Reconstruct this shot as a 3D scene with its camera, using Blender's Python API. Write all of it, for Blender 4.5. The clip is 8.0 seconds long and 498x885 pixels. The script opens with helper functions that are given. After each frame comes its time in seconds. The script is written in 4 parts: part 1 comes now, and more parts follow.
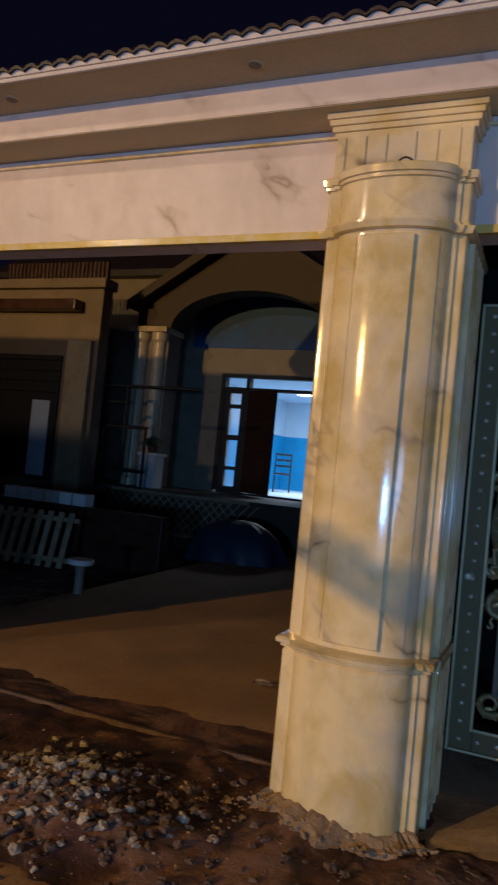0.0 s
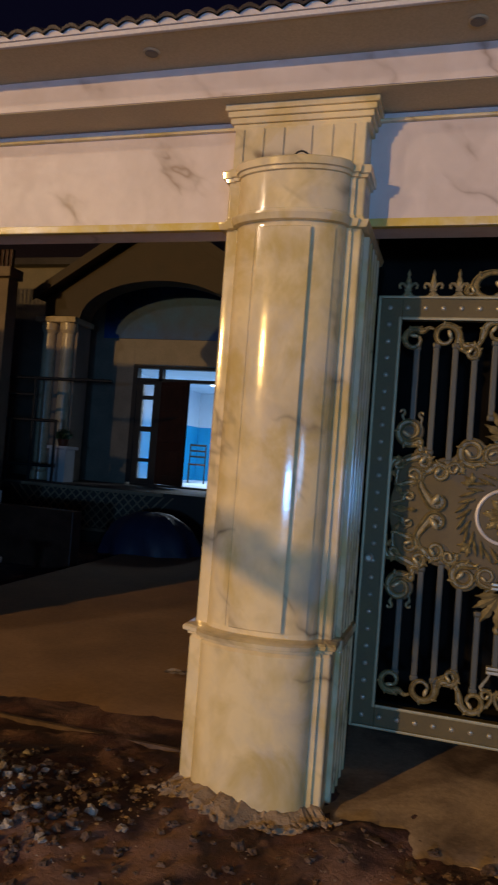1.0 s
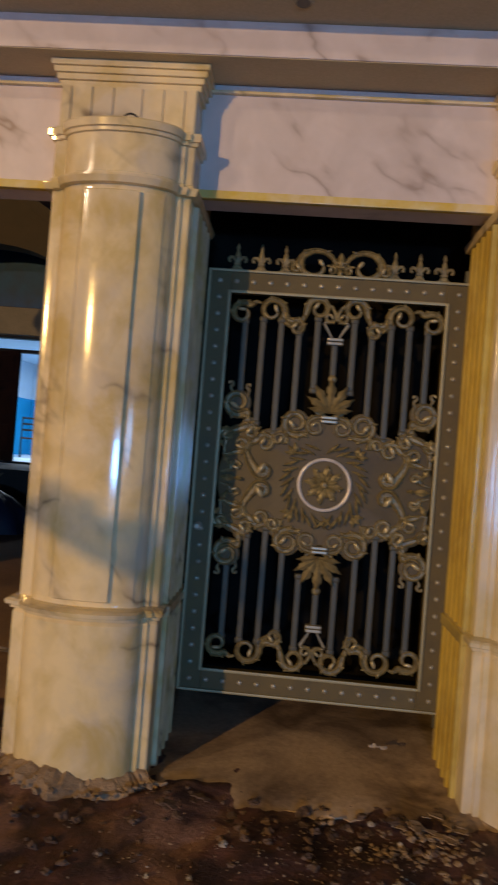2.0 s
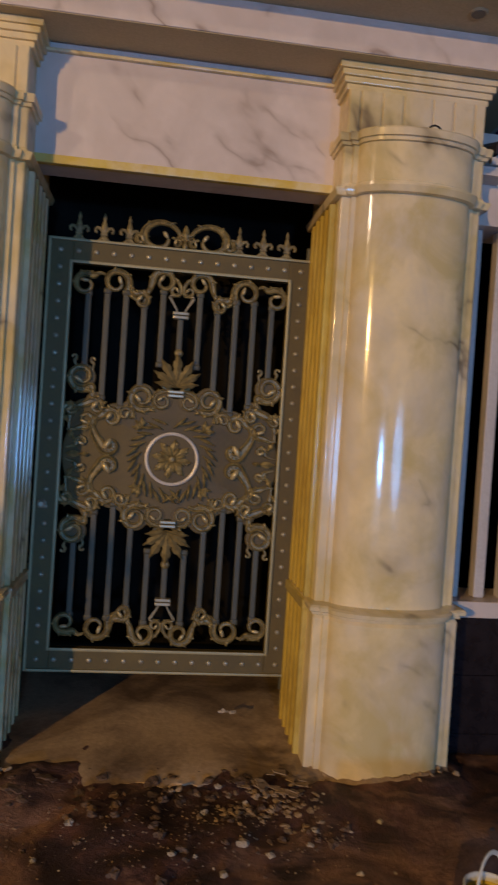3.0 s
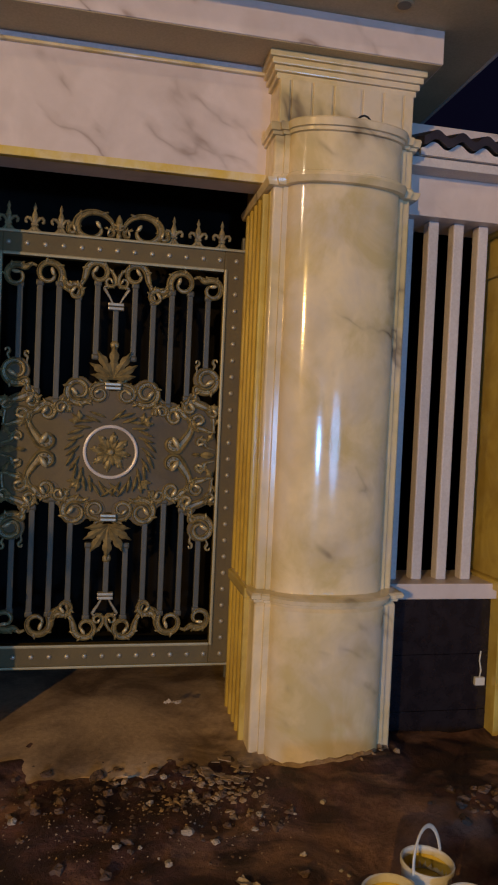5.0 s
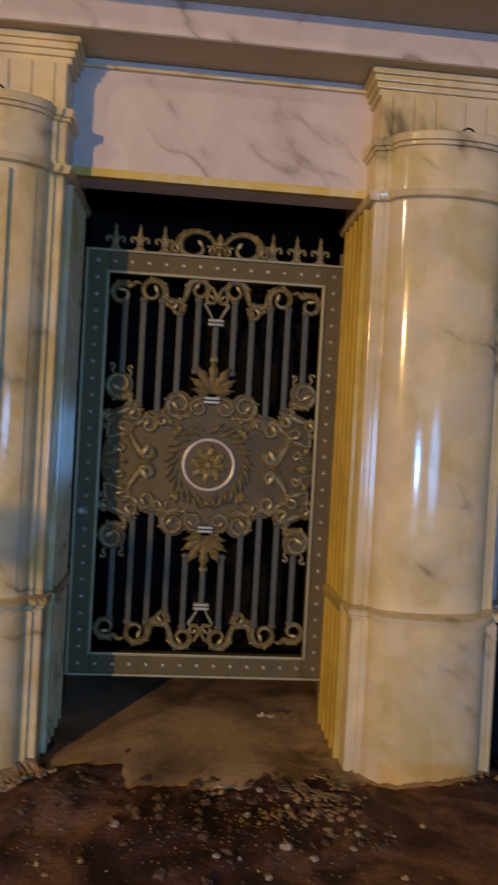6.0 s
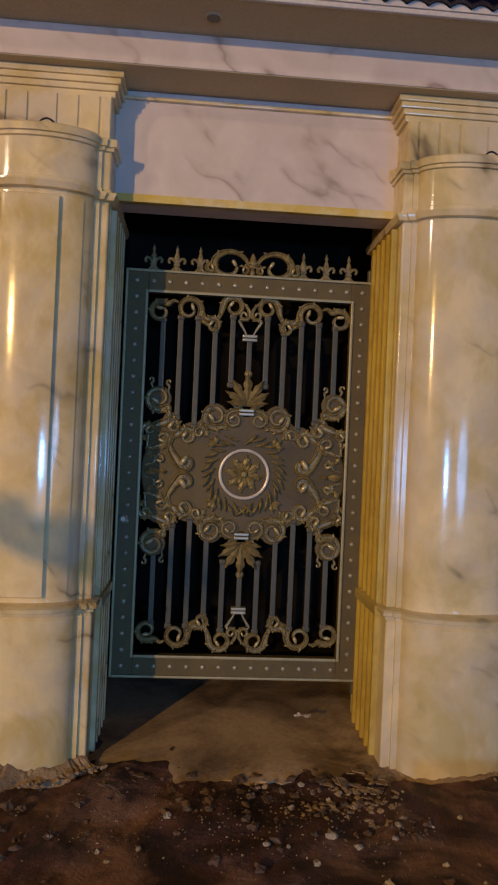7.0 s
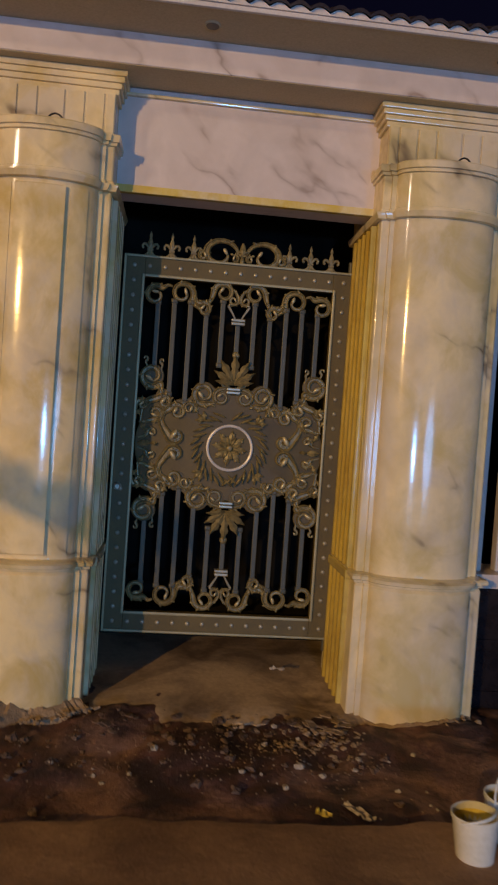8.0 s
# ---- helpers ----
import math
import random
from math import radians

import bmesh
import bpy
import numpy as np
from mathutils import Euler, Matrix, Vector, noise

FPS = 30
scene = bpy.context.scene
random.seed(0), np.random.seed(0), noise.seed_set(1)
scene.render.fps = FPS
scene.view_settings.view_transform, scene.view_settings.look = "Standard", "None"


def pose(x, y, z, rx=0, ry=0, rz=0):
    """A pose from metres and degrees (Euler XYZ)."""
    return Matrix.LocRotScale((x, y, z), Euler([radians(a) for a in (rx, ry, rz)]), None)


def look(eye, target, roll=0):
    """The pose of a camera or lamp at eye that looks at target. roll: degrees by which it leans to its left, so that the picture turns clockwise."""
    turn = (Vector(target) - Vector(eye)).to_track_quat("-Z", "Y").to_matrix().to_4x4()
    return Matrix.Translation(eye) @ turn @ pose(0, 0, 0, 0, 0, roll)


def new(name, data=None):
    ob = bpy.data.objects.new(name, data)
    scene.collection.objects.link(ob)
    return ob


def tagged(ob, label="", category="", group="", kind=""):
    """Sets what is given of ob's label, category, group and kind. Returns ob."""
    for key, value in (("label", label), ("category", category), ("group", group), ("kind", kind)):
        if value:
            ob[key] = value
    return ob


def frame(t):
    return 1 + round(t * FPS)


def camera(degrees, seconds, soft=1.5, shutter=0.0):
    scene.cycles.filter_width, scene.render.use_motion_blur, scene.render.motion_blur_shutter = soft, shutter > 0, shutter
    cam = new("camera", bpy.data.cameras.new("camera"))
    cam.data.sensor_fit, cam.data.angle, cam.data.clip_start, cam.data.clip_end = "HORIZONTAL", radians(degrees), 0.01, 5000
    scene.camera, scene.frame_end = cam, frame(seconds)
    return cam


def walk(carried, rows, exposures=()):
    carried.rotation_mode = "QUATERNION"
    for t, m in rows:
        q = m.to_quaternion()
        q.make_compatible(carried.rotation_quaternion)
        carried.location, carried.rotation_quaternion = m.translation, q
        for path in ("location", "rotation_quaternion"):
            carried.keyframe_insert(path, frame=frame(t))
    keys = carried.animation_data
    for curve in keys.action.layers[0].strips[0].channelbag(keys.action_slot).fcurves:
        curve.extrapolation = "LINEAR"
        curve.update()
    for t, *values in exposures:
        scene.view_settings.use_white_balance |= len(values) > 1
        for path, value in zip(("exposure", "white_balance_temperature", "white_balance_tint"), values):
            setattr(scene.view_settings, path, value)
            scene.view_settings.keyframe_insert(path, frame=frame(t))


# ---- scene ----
cam = camera(38.4, 8.0, soft=2.0, shutter=0.5)
PATH = [
    (0, (-0.288, -3.716, 1.382), (-1.079, -1.88, 1.443), 5.6),
    (0.5, (-0.252, -3.718, 1.384), (-0.923, -1.835, 1.443), 4.9),
    (1, (-0.221, -3.723, 1.38), (-0.792, -1.807, 1.436), 4.4),
    (1.5, (-0.193, -3.727, 1.383), (-0.591, -1.768, 1.438), 4.6),
    (2, (-0.161, -3.729, 1.355), (-0.292, -1.734, 1.377), 4.5),
    (2.2, (-0.105, -3.724, 1.374), (-0.176, -1.726, 1.395), 4.1),
    (3.3, (-0.083, -3.741, 1.372), (0.243, -1.768, 1.332), 3.3),
    (3.5, (-0.088, -3.744, 1.367), (0.245, -1.772, 1.327), 2.7),
    (4, (-0.086, -3.738, 1.367), (0.257, -1.768, 1.32), 2.4),
    (5.3, (-0.032, -3.752, 1.399), (0.375, -1.794, 1.337), 2.6),
    (5.5, (-0.069, -3.744, 1.38), (0.305, -1.78, 1.314), 2.7),
    (6, (-0.127, -3.757, 1.373), (0.05, -1.765, 1.353), 3.1),
    (6.5, (-0.179, -3.801, 1.361), (-0.118, -1.802, 1.378), 3.1),
    (7, (-0.267, -3.909, 1.368), (-0.12, -1.914, 1.375), 2.5),
    (7.5, (-0.33, -4.037, 1.384), (-0.138, -2.047, 1.365), 1.3),
    (8, (-0.302, -4.234, 1.367), (-0.106, -2.244, 1.311), 4.0),
]
walk(cam, [(t, look(eye, target, roll)) for t, eye, target, roll in PATH])

# ---- world, lamps, exposure ----
world = bpy.data.worlds.new("night_sky")
world.use_nodes = True
scene.world = world
wbg = world.node_tree.nodes["Background"]
wbg.inputs["Color"].default_value = (0.0022, 0.0020, 0.0072, 1)
wbg.inputs["Strength"].default_value = 1.0


def lamp(name, kind, at, power, colour, size=0.2, aim=None, size_y=None):
    data = bpy.data.lights.new(name, kind)
    data.energy, data.color = power, colour
    ob = new(name, data)
    if kind == "AREA":
        data.shape, data.size, data.size_y = "RECTANGLE", size, size_y or size
    else:
        data.shadow_soft_size = size
    ob.matrix_world = look(at, aim) if aim else pose(*at)
    return ob


lamp("street_lamp_light", "POINT", (-11.38, -20.46, 5.40), 8500, (1.0, 0.59, 0.185), 0.15)
lamp("shop_lamp_light", "POINT", (0.4, -12.0, 0.9), 1000, (0.17, 0.475, 1.0), 0.28)
lamp("second_shop_lamp_light", "POINT", (3.7, -12.0, 1.0), 540, (0.17, 0.475, 1.0), 0.95)
lamp("far_street_lamp_light", "POINT", (-12.0, -13.0, 8.0), 1350, (1.0, 0.73, 0.49), 0.40)

# ---- materials ----


def nodes_of(name):
    m = bpy.data.materials.new(name)
    m.use_nodes = True
    nt = m.node_tree
    return m, nt.nodes, nt.links, nt.nodes["Principled BSDF"]


def ramp(nodes, stops):
    r = nodes.new("ShaderNodeValToRGB")
    e = r.color_ramp.elements
    while len(e) < len(stops):
        e.new(0.5)
    for el, (p, c) in zip(e, stops):
        el.position, el.color = p, (*c, 1) if len(c) == 3 else c
    return r


def noise_tex(nodes, links, scale, detail=4, rough=0.55, distort=0.0, co=None):
    n = nodes.new("ShaderNodeTexNoise")
    for k, v in (("Scale", scale), ("Detail", detail), ("Roughness", rough), ("Distortion", distort)):
        n.inputs[k].default_value = v
    if co is not None:
        links.new(co, n.inputs["Vector"])
    return n


def mix(nodes, links, fac, a, b, mode="MIX"):
    m = nodes.new("ShaderNodeMix")
    m.data_type, m.blend_type = "RGBA", mode
    for sock, v in ((m.inputs[0], fac), (m.inputs[6], a), (m.inputs[7], b)):
        if isinstance(v, (int, float)):
            sock.default_value = v
        elif isinstance(v, tuple):
            sock.default_value = (*v, 1)
        else:
            links.new(v, sock)
    return m.outputs[2]


def world_co(nodes):
    return nodes.new("ShaderNodeNewGeometry").outputs["Position"]


def add_bump(nodes, links, bsdf, height, strength, dist=0.01):
    b = nodes.new("ShaderNodeBump")
    b.inputs["Strength"].default_value, b.inputs["Distance"].default_value = strength, dist
    links.new(height, b.inputs["Height"])
    links.new(b.outputs["Normal"], bsdf.inputs["Normal"])


def plain(name, dark, light, scale=6.0, rough=0.6, metal=0.0, bump=0.1, bump_scale=60.0, rough_var=0.15):
    """Two-scale mottled surface with fine relief."""
    m, n, l, b = nodes_of(name)
    co = world_co(n)
    big, fine = noise_tex(n, l, scale, 5, 0.6, 0.3, co), noise_tex(n, l, bump_scale, 4, 0.6, 0, co)
    r = ramp(n, [(0.3, dark), (0.7, light)])
    l.new(big.outputs["Fac"], r.inputs["Fac"])
    c = mix(n, l, 0.25, r.outputs["Color"], fine.outputs["Fac"], "OVERLAY")
    l.new(c, b.inputs["Base Color"])
    rr = n.new("ShaderNodeMapRange")
    rr.inputs["To Min"].default_value, rr.inputs["To Max"].default_value = max(0.03, rough - rough_var), min(1, rough + rough_var)
    l.new(big.outputs["Fac"], rr.inputs["Value"])
    l.new(rr.outputs["Result"], b.inputs["Roughness"])
    b.inputs["Metallic"].default_value = metal
    add_bump(n, l, b, fine.outputs["Fac"], bump)
    return m


def marble(name, base, cloud, stain, vein, scale=1.0, rough=0.12, veins=0.8, stains=0.5, offset=(0, 0, 0), slant=-0.62):
    """Polished stone: clouds at two scales, warm stains, soft-edged slanted veins that come and go, faint surface waves."""
    m, n, l, b = nodes_of(name)
    mp = n.new("ShaderNodeMapping")
    mp.inputs["Location"].default_value = offset
    mp.inputs["Rotation"].default_value = (0.25, slant, 0.3)
    l.new(world_co(n), mp.inputs["Vector"])
    bed = n.new("ShaderNodeMapping")
    bed.inputs["Scale"].default_value = (scale * 0.72, scale, scale * 1.55)
    l.new(mp.outputs["Vector"], bed.inputs["Vector"])
    co = bed.outputs["Vector"]
    drift = n.new("ShaderNodeMapping")
    drift.inputs["Location"].default_value = offset
    drift.inputs["Scale"].default_value = (scale * 1.1, scale * 1.1, scale * 0.9)
    l.new(world_co(n), drift.inputs["Vector"])
    soft = drift.outputs["Vector"]

    def masked(tex, lo, hi, top):
        r = ramp(n, [(lo, (0, 0, 0)), (hi, (top, top, top))])
        l.new(tex.outputs["Fac"], r.inputs["Fac"])
        return r.outputs["Color"]

    big, small = noise_tex(n, l, 2.4, 5, 0.6, 0.5, soft), noise_tex(n, l, 11, 5, 0.65, 0.3, soft)
    c = mix(n, l, masked(big, 0.40, 0.60, 1.0), base, cloud)
    c = mix(n, l, masked(small, 0.45, 0.75, 0.45), c, cloud)
    blot = noise_tex(n, l, 2.6, 5, 0.58, 0.6, soft)
    c = mix(n, l, masked(blot, 0.46, 0.62, stains), c, stain)
    fleck = noise_tex(n, l, 6.5, 3.5, 0.5, 0.3, soft)
    c = mix(n, l, masked(fleck, 0.46, 0.74, stains * 0.7), c, stain)
    pale = noise_tex(n, l, 6.0, 4, 0.55, 0.3, soft)
    c = mix(n, l, masked(pale, 0.52, 0.72, 0.45), c, base)
    warp = noise_tex(n, l, 1.7, 3.5, 0.50, 0.15, co)
    d = n.new("ShaderNodeMath")
    d.operation = "SUBTRACT"
    l.new(warp.outputs["Fac"], d.inputs[0])
    d.inputs[1].default_value = 0.5
    ab = n.new("ShaderNodeMath")
    ab.operation = "ABSOLUTE"
    l.new(d.outputs[0], ab.inputs[0])
    line = ramp(n, [(0.0, (0.95, 0.95, 0.95)), (0.008, (0.70, 0.70, 0.70)), (0.020, (0.32, 0.32, 0.32)), (0.060, (0, 0, 0))])
    l.new(ab.outputs[0], line.inputs["Fac"])
    come = noise_tex(n, l, 2.6, 3, 0.5, 0, co)
    fac = mix(n, l, 1.0, line.outputs["Color"], masked(come, 0.51, 0.66, veins), "MULTIPLY")
    l.new(mix(n, l, fac, c, vein), b.inputs["Base Color"])
    rr = n.new("ShaderNodeMapRange")
    rr.inputs["To Min"].default_value, rr.inputs["To Max"].default_value = rough * 0.6, rough * 1.7
    l.new(small.outputs["Fac"], rr.inputs["Value"])
    l.new(rr.outputs["Result"], b.inputs["Roughness"])
    wv = n.new("ShaderNodeMapping")
    wv.inputs["Scale"].default_value = (9.0, 9.0, 30.0)
    l.new(world_co(n), wv.inputs["Vector"])
    wob = noise_tex(n, l, 1.0, 4, 0.55, 0.4, wv.outputs["Vector"])
    add_bump(n, l, b, wob.outputs["Fac"], 1.0, 0.00026 if rough < 0.2 else 0.0004)
    return m


def earth(name, wet, dry, tan, patch=3.4, rough=0.8, relief=0.8, mud=0.0):
    """Trampled soil: wet and dry patches with ragged borders, tan smears, coarse crumbs."""
    m, n, l, b = nodes_of(name)
    co = world_co(n)
    p1, p2 = noise_tex(n, l, patch, 7, 0.62, 0.5, co), noise_tex(n, l, patch * 0.55, 6, 0.6, 0.8, co)
    crumb = noise_tex(n, l, 38, 6, 0.7, 0, co)
    r1 = ramp(n, [(0.38 + mud, wet), (0.62 + mud, dry)])
    l.new(p1.outputs["Fac"], r1.inputs["Fac"])
    r2 = ramp(n, [(0.49, (0, 0, 0)), (0.60, (0.8, 0.8, 0.8))])
    l.new(p2.outputs["Fac"], r2.inputs["Fac"])
    c = mix(n, l, r2.outputs["Color"], r1.outputs["Color"], tan)
    l.new(mix(n, l, 0.5, c, crumb.outputs["Fac"], "OVERLAY"), b.inputs["Base Color"])
    rr = n.new("ShaderNodeMapRange")
    rr.inputs["To Min"].default_value, rr.inputs["To Max"].default_value = rough - 0.3, 1.0
    l.new(p1.outputs["Fac"], rr.inputs["Value"])
    l.new(rr.outputs["Result"], b.inputs["Roughness"])
    add_bump(n, l, b, crumb.outputs["Fac"], relief, 0.012)
    return m


M_PILLAR = marble("cream_marble", (0.85, 0.70, 0.40), (0.68, 0.585, 0.42), (0.58, 0.43, 0.14), (0.24, 0.18, 0.11), 1.0, 0.095, 1.0, 0.80)
M_PILLAR_B = marble("pale_cream_marble", (0.84, 0.71, 0.45), (0.68, 0.60, 0.46), (0.58, 0.47, 0.20), (0.20, 0.155, 0.10), 1.0, 0.095, 1.0, 0.72, (5.3, 1.9, 0.6), -0.72)
M_PANEL = marble("white_marble", (0.71, 0.62, 0.575), (0.64, 0.56, 0.52), (0.54, 0.45, 0.39), (0.28, 0.20, 0.155), 1.1, 0.36, 0.9, 0.30, (0.7, 2.0, 0.3), -0.60)
M_PANEL_PLAIN = plain("white_painted_render", (0.56, 0.52, 0.50), (0.64, 0.60, 0.58), 3, 0.6, 0, 0.05, 80)
# soffit colour is yellowed to stand for lamp light bounced off the ground
M_SOFFIT = plain("bounce_warmed_soffit_paint", (0.44, 0.355, 0.215), (0.52, 0.43, 0.27), 2, 0.75, 0, 0.05, 90)
M_GOLDTRIM = marble("yellow_edge_stone", (0.72, 0.57, 0.17), (0.74, 0.64, 0.40), (0.66, 0.46, 0.06), (0.55, 0.38, 0.06), 2.0, 0.12, 0.3, 0.7)
M_TILE = plain("dark_roof_tile", (0.018, 0.014, 0.020), (0.038, 0.030, 0.038), 9, 0.45, 0, 0.25, 70)
M_TILE_END = plain("pale_mortar", (0.55, 0.51, 0.50), (0.68, 0.63, 0.61), 8, 0.8, 0, 0.3, 70)
M_BRONZE = plain("bronze_paint", (0.095, 0.072, 0.022), (0.140, 0.104, 0.034), 7, 0.62, 0.0, 0.04, 90, 0.1)
M_PLATE = plain("brown_bronze_sheet", (0.086, 0.062, 0.021), (0.128, 0.094, 0.034), 7, 0.6, 0.0, 0.04, 90, 0.1)
M_GILT = plain("antique_gilt", (0.11, 0.083, 0.032), (0.33, 0.26, 0.11), 34, 0.40, 0.12, 0.10, 140, 0.06)
M_LEAFGILT = plain("dull_bronze_leaf", (0.13, 0.10, 0.042), (0.26, 0.205, 0.09), 30, 0.5, 0.1, 0.1, 140, 0.08)
# lighter gilt that paints the glints on the scroll buds
M_GLINT = plain("painted_glint_gilt", (0.40, 0.33, 0.17), (0.66, 0.56, 0.33), 40, 0.34, 0.3, 0.08, 140, 0.08)
M_RIB = marble("golden_jamb_stone", (0.60, 0.47, 0.115), (0.55, 0.45, 0.16), (0.40, 0.28, 0.06), (0.30, 0.20, 0.06), 1.4, 0.16, 0.3, 0.6)
M_GREY = plain("grey_bronze_bar", (0.064, 0.060, 0.040), (0.094, 0.089, 0.060), 9, 0.5, 0.15, 0.05, 120, 0.1)
M_BEAD = plain("pale_bronze_bead", (0.32, 0.285, 0.16), (0.42, 0.375, 0.22), 9, 0.42, 0.2, 0.05, 120, 0.1)
M_STUD = plain("pale_gilt_stud", (0.30, 0.28, 0.21), (0.46, 0.42, 0.32), 12, 0.35, 0.3, 0.05, 90)
M_RING = plain("pale_silver_ring", (0.62, 0.58, 0.55), (0.80, 0.76, 0.72), 10, 0.35, 0.2, 0.05, 90)
M_BLACKTILE = plain("black_granite", (0.010, 0.009, 0.012), (0.022, 0.018, 0.022), 12, 0.16, 0, 0.05, 90, 0.07)
M_CONC = earth("worn_concrete", (0.17, 0.112, 0.070), (0.50, 0.365, 0.235), (0.58, 0.42, 0.26), 2.1, 0.85, 0.25)
M_DRIVE = plain("smooth_driveway_concrete", (0.25, 0.145, 0.072), (0.38, 0.225, 0.115), 1.4, 0.85, 0, 0.08, 30)
M_SOIL = earth("dark_wet_soil", (0.038, 0.017, 0.018), (0.155, 0.068, 0.055), (0.32, 0.178, 0.125), 3.6, 0.8, 0.9, 0.06)
M_ROAD = earth("dusty_road", (0.22, 0.125, 0.072), (0.40, 0.24, 0.135), (0.48, 0.30, 0.17), 1.6, 0.9, 0.35)
M_MORTAR = plain("dry_mortar", (0.20, 0.135, 0.08), (0.42, 0.30, 0.185), 11, 0.9, 0, 0.9, 40)
M_STONE = plain("pale_stone", (0.20, 0.165, 0.13), (0.56, 0.48, 0.39), 14, 0.85, 0, 0.6, 60)
M_CLOD = plain("earth_clod", (0.06, 0.037, 0.028), (0.17, 0.11, 0.078), 12, 0.9, 0, 0.8, 50)
M_WHITE = plain("white_plastic", (0.60, 0.58, 0.50), (0.72, 0.70, 0.62), 9, 0.4, 0, 0.08, 60)
M_YELLOW = plain("yellow_paint_film", (0.62, 0.46, 0.06), (0.75, 0.60, 0.14), 14, 0.3, 0, 0.2, 60)
# M_HOUSE is kept far darker than M_HOUSE_L, standing for shade on gable and terrace
M_HOUSE = plain("shade_darkened_house_paint", (0.048, 0.035, 0.027), (0.078, 0.058, 0.044), 1.5, 0.7, 0, 0.1, 40)
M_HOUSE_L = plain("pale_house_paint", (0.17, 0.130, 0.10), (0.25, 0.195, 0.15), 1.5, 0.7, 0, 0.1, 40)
M_COLUMN = plain("cream_column_paint", (0.46, 0.37, 0.24), (0.58, 0.47, 0.31), 2.5, 0.28, 0, 0.1, 40)
# blue lamp glow under the porch arch, put into a mottled colour
M_BLUE_GLOW = plain("painted_blue_glow", (0.003, 0.025, 0.09), (0.014, 0.11, 0.36), 1.1, 0.6, 0, 0.1, 30)
M_PORCH = plain("dim_porch_paint", (0.17, 0.145, 0.11), (0.25, 0.215, 0.165), 2.3, 0.6, 0, 0.1, 30)
M_DARKWOOD = plain("dark_stained_wood", (0.035, 0.014, 0.009), (0.075, 0.030, 0.018), 5, 0.35, 0, 0.15, 40)
M_BLACK = plain("black_frame_paint", (0.008, 0.008, 0.009), (0.014, 0.014, 0.015), 6, 0.6, 0, 0.05, 60)
# near-black colour that stands for unlit depth behind gate and fence
M_DARKNESS = plain("painted_darkness", (0.004, 0.0035, 0.003), (0.013, 0.012, 0.011), 2.2, 0.95, 0, 0.05, 60, 0.05)
M_DARKNESS.node_tree.nodes["Principled BSDF"].inputs["Specular IOR Level"].default_value = 0.05
M_ROOM = plain("blue_white_room_paint", (0.55, 0.66, 0.78), (0.62, 0.73, 0.84), 2, 0.7, 0, 0.05, 60)
M_BLUEWALL = plain("blue_room_wall", (0.004, 0.27, 0.54), (0.008, 0.34, 0.66), 2, 0.6, 0, 0.05, 60)
M_TARP = plain("dark_blue_cover", (0.014, 0.018, 0.042), (0.024, 0.032, 0.07), 4, 0.5, 0, 0.35, 14)
M_SLAT = plain("weathered_slat_wood", (0.22, 0.145, 0.085), (0.38, 0.26, 0.155), 8, 0.75, 0, 0.3, 50)
M_LEAF = plain("dark_leaf", (0.02, 0.04, 0.012), (0.05, 0.085, 0.03), 20, 0.5, 0, 0.2, 60)
M_WALLBACK = plain("dark_street_wall", (0.10, 0.085, 0.07), (0.16, 0.135, 0.11), 1.2, 0.85, 0, 0.3, 25)
M_LENS = plain("smoked_lens", (0.13, 0.112, 0.085), (0.18, 0.155, 0.12), 9, 0.6, 0, 0.05, 60)

m_, n_, l_, b_ = nodes_of("frosted_glass")
b_.inputs["Base Color"].default_value = (0.85, 0.92, 1, 1)
b_.inputs["Roughness"].default_value = 0.35
b_.inputs["Transmission Weight"].default_value = 0.9
M_GLASS = m_
m_, n_, l_, b_ = nodes_of("lamp_glow")
b_.inputs["Emission Color"].default_value = (0.80, 0.92, 1.0, 1)
b_.inputs["Emission Strength"].default_value = 6.0
M_GLOW = m_

# ---- building helpers ----


def thing(name, label, category, group="", at=None):
    e = new(name)
    e.empty_display_size = 0.1
    if at is not None:
        e.matrix_world = at
    return tagged(e, label, category, group)


def finish(bm, name, material, smooth=False):
    me = bpy.data.meshes.new(name)
    bmesh.ops.recalc_face_normals(bm, faces=bm.faces[:])
    bm.to_mesh(me)
    bm.free()
    me.materials.append(material)
    if smooth:
        me.polygons.foreach_set("use_smooth", [True] * len(me.polygons))
        me.set_sharp_from_angle(angle=radians(24))
    return me


def part(name, bm, material, parent=None, label="", smooth=False):
    me = bm if isinstance(bm, bpy.types.Mesh) else finish(bm, name, material, smooth)
    ob = new(name, me)
    if parent is not None:
        ob.parent = parent
    return tagged(ob, label)


def structure(name, bm, material, label, category="", smooth=False):
    return tagged(part(name, bm, material, None, "", smooth), label, category or name.split("_")[0], "", "structure")


def box(bm, x0, x1, y0, y1, z0, z1, bevel=0.0):
    v = [bm.verts.new((x, y, z)) for x in (x0, x1) for y in (y0, y1) for z in (z0, z1)]
    f = [bm.faces.new([v[i] for i in q]) for q in ((0, 1, 3, 2), (4, 6, 7, 5), (0, 4, 5, 1), (2, 3, 7, 6), (0, 2, 6, 4), (1, 5, 7, 3))]
    if bevel:
        bmesh.ops.bevel(bm, geom=list({e for g in f for e in g.edges}), offset=bevel, segments=2, affect="EDGES", profile=0.6)
    return bm


def cube(*a, bevel=0.004):
    return box(bmesh.new(), *a, bevel)


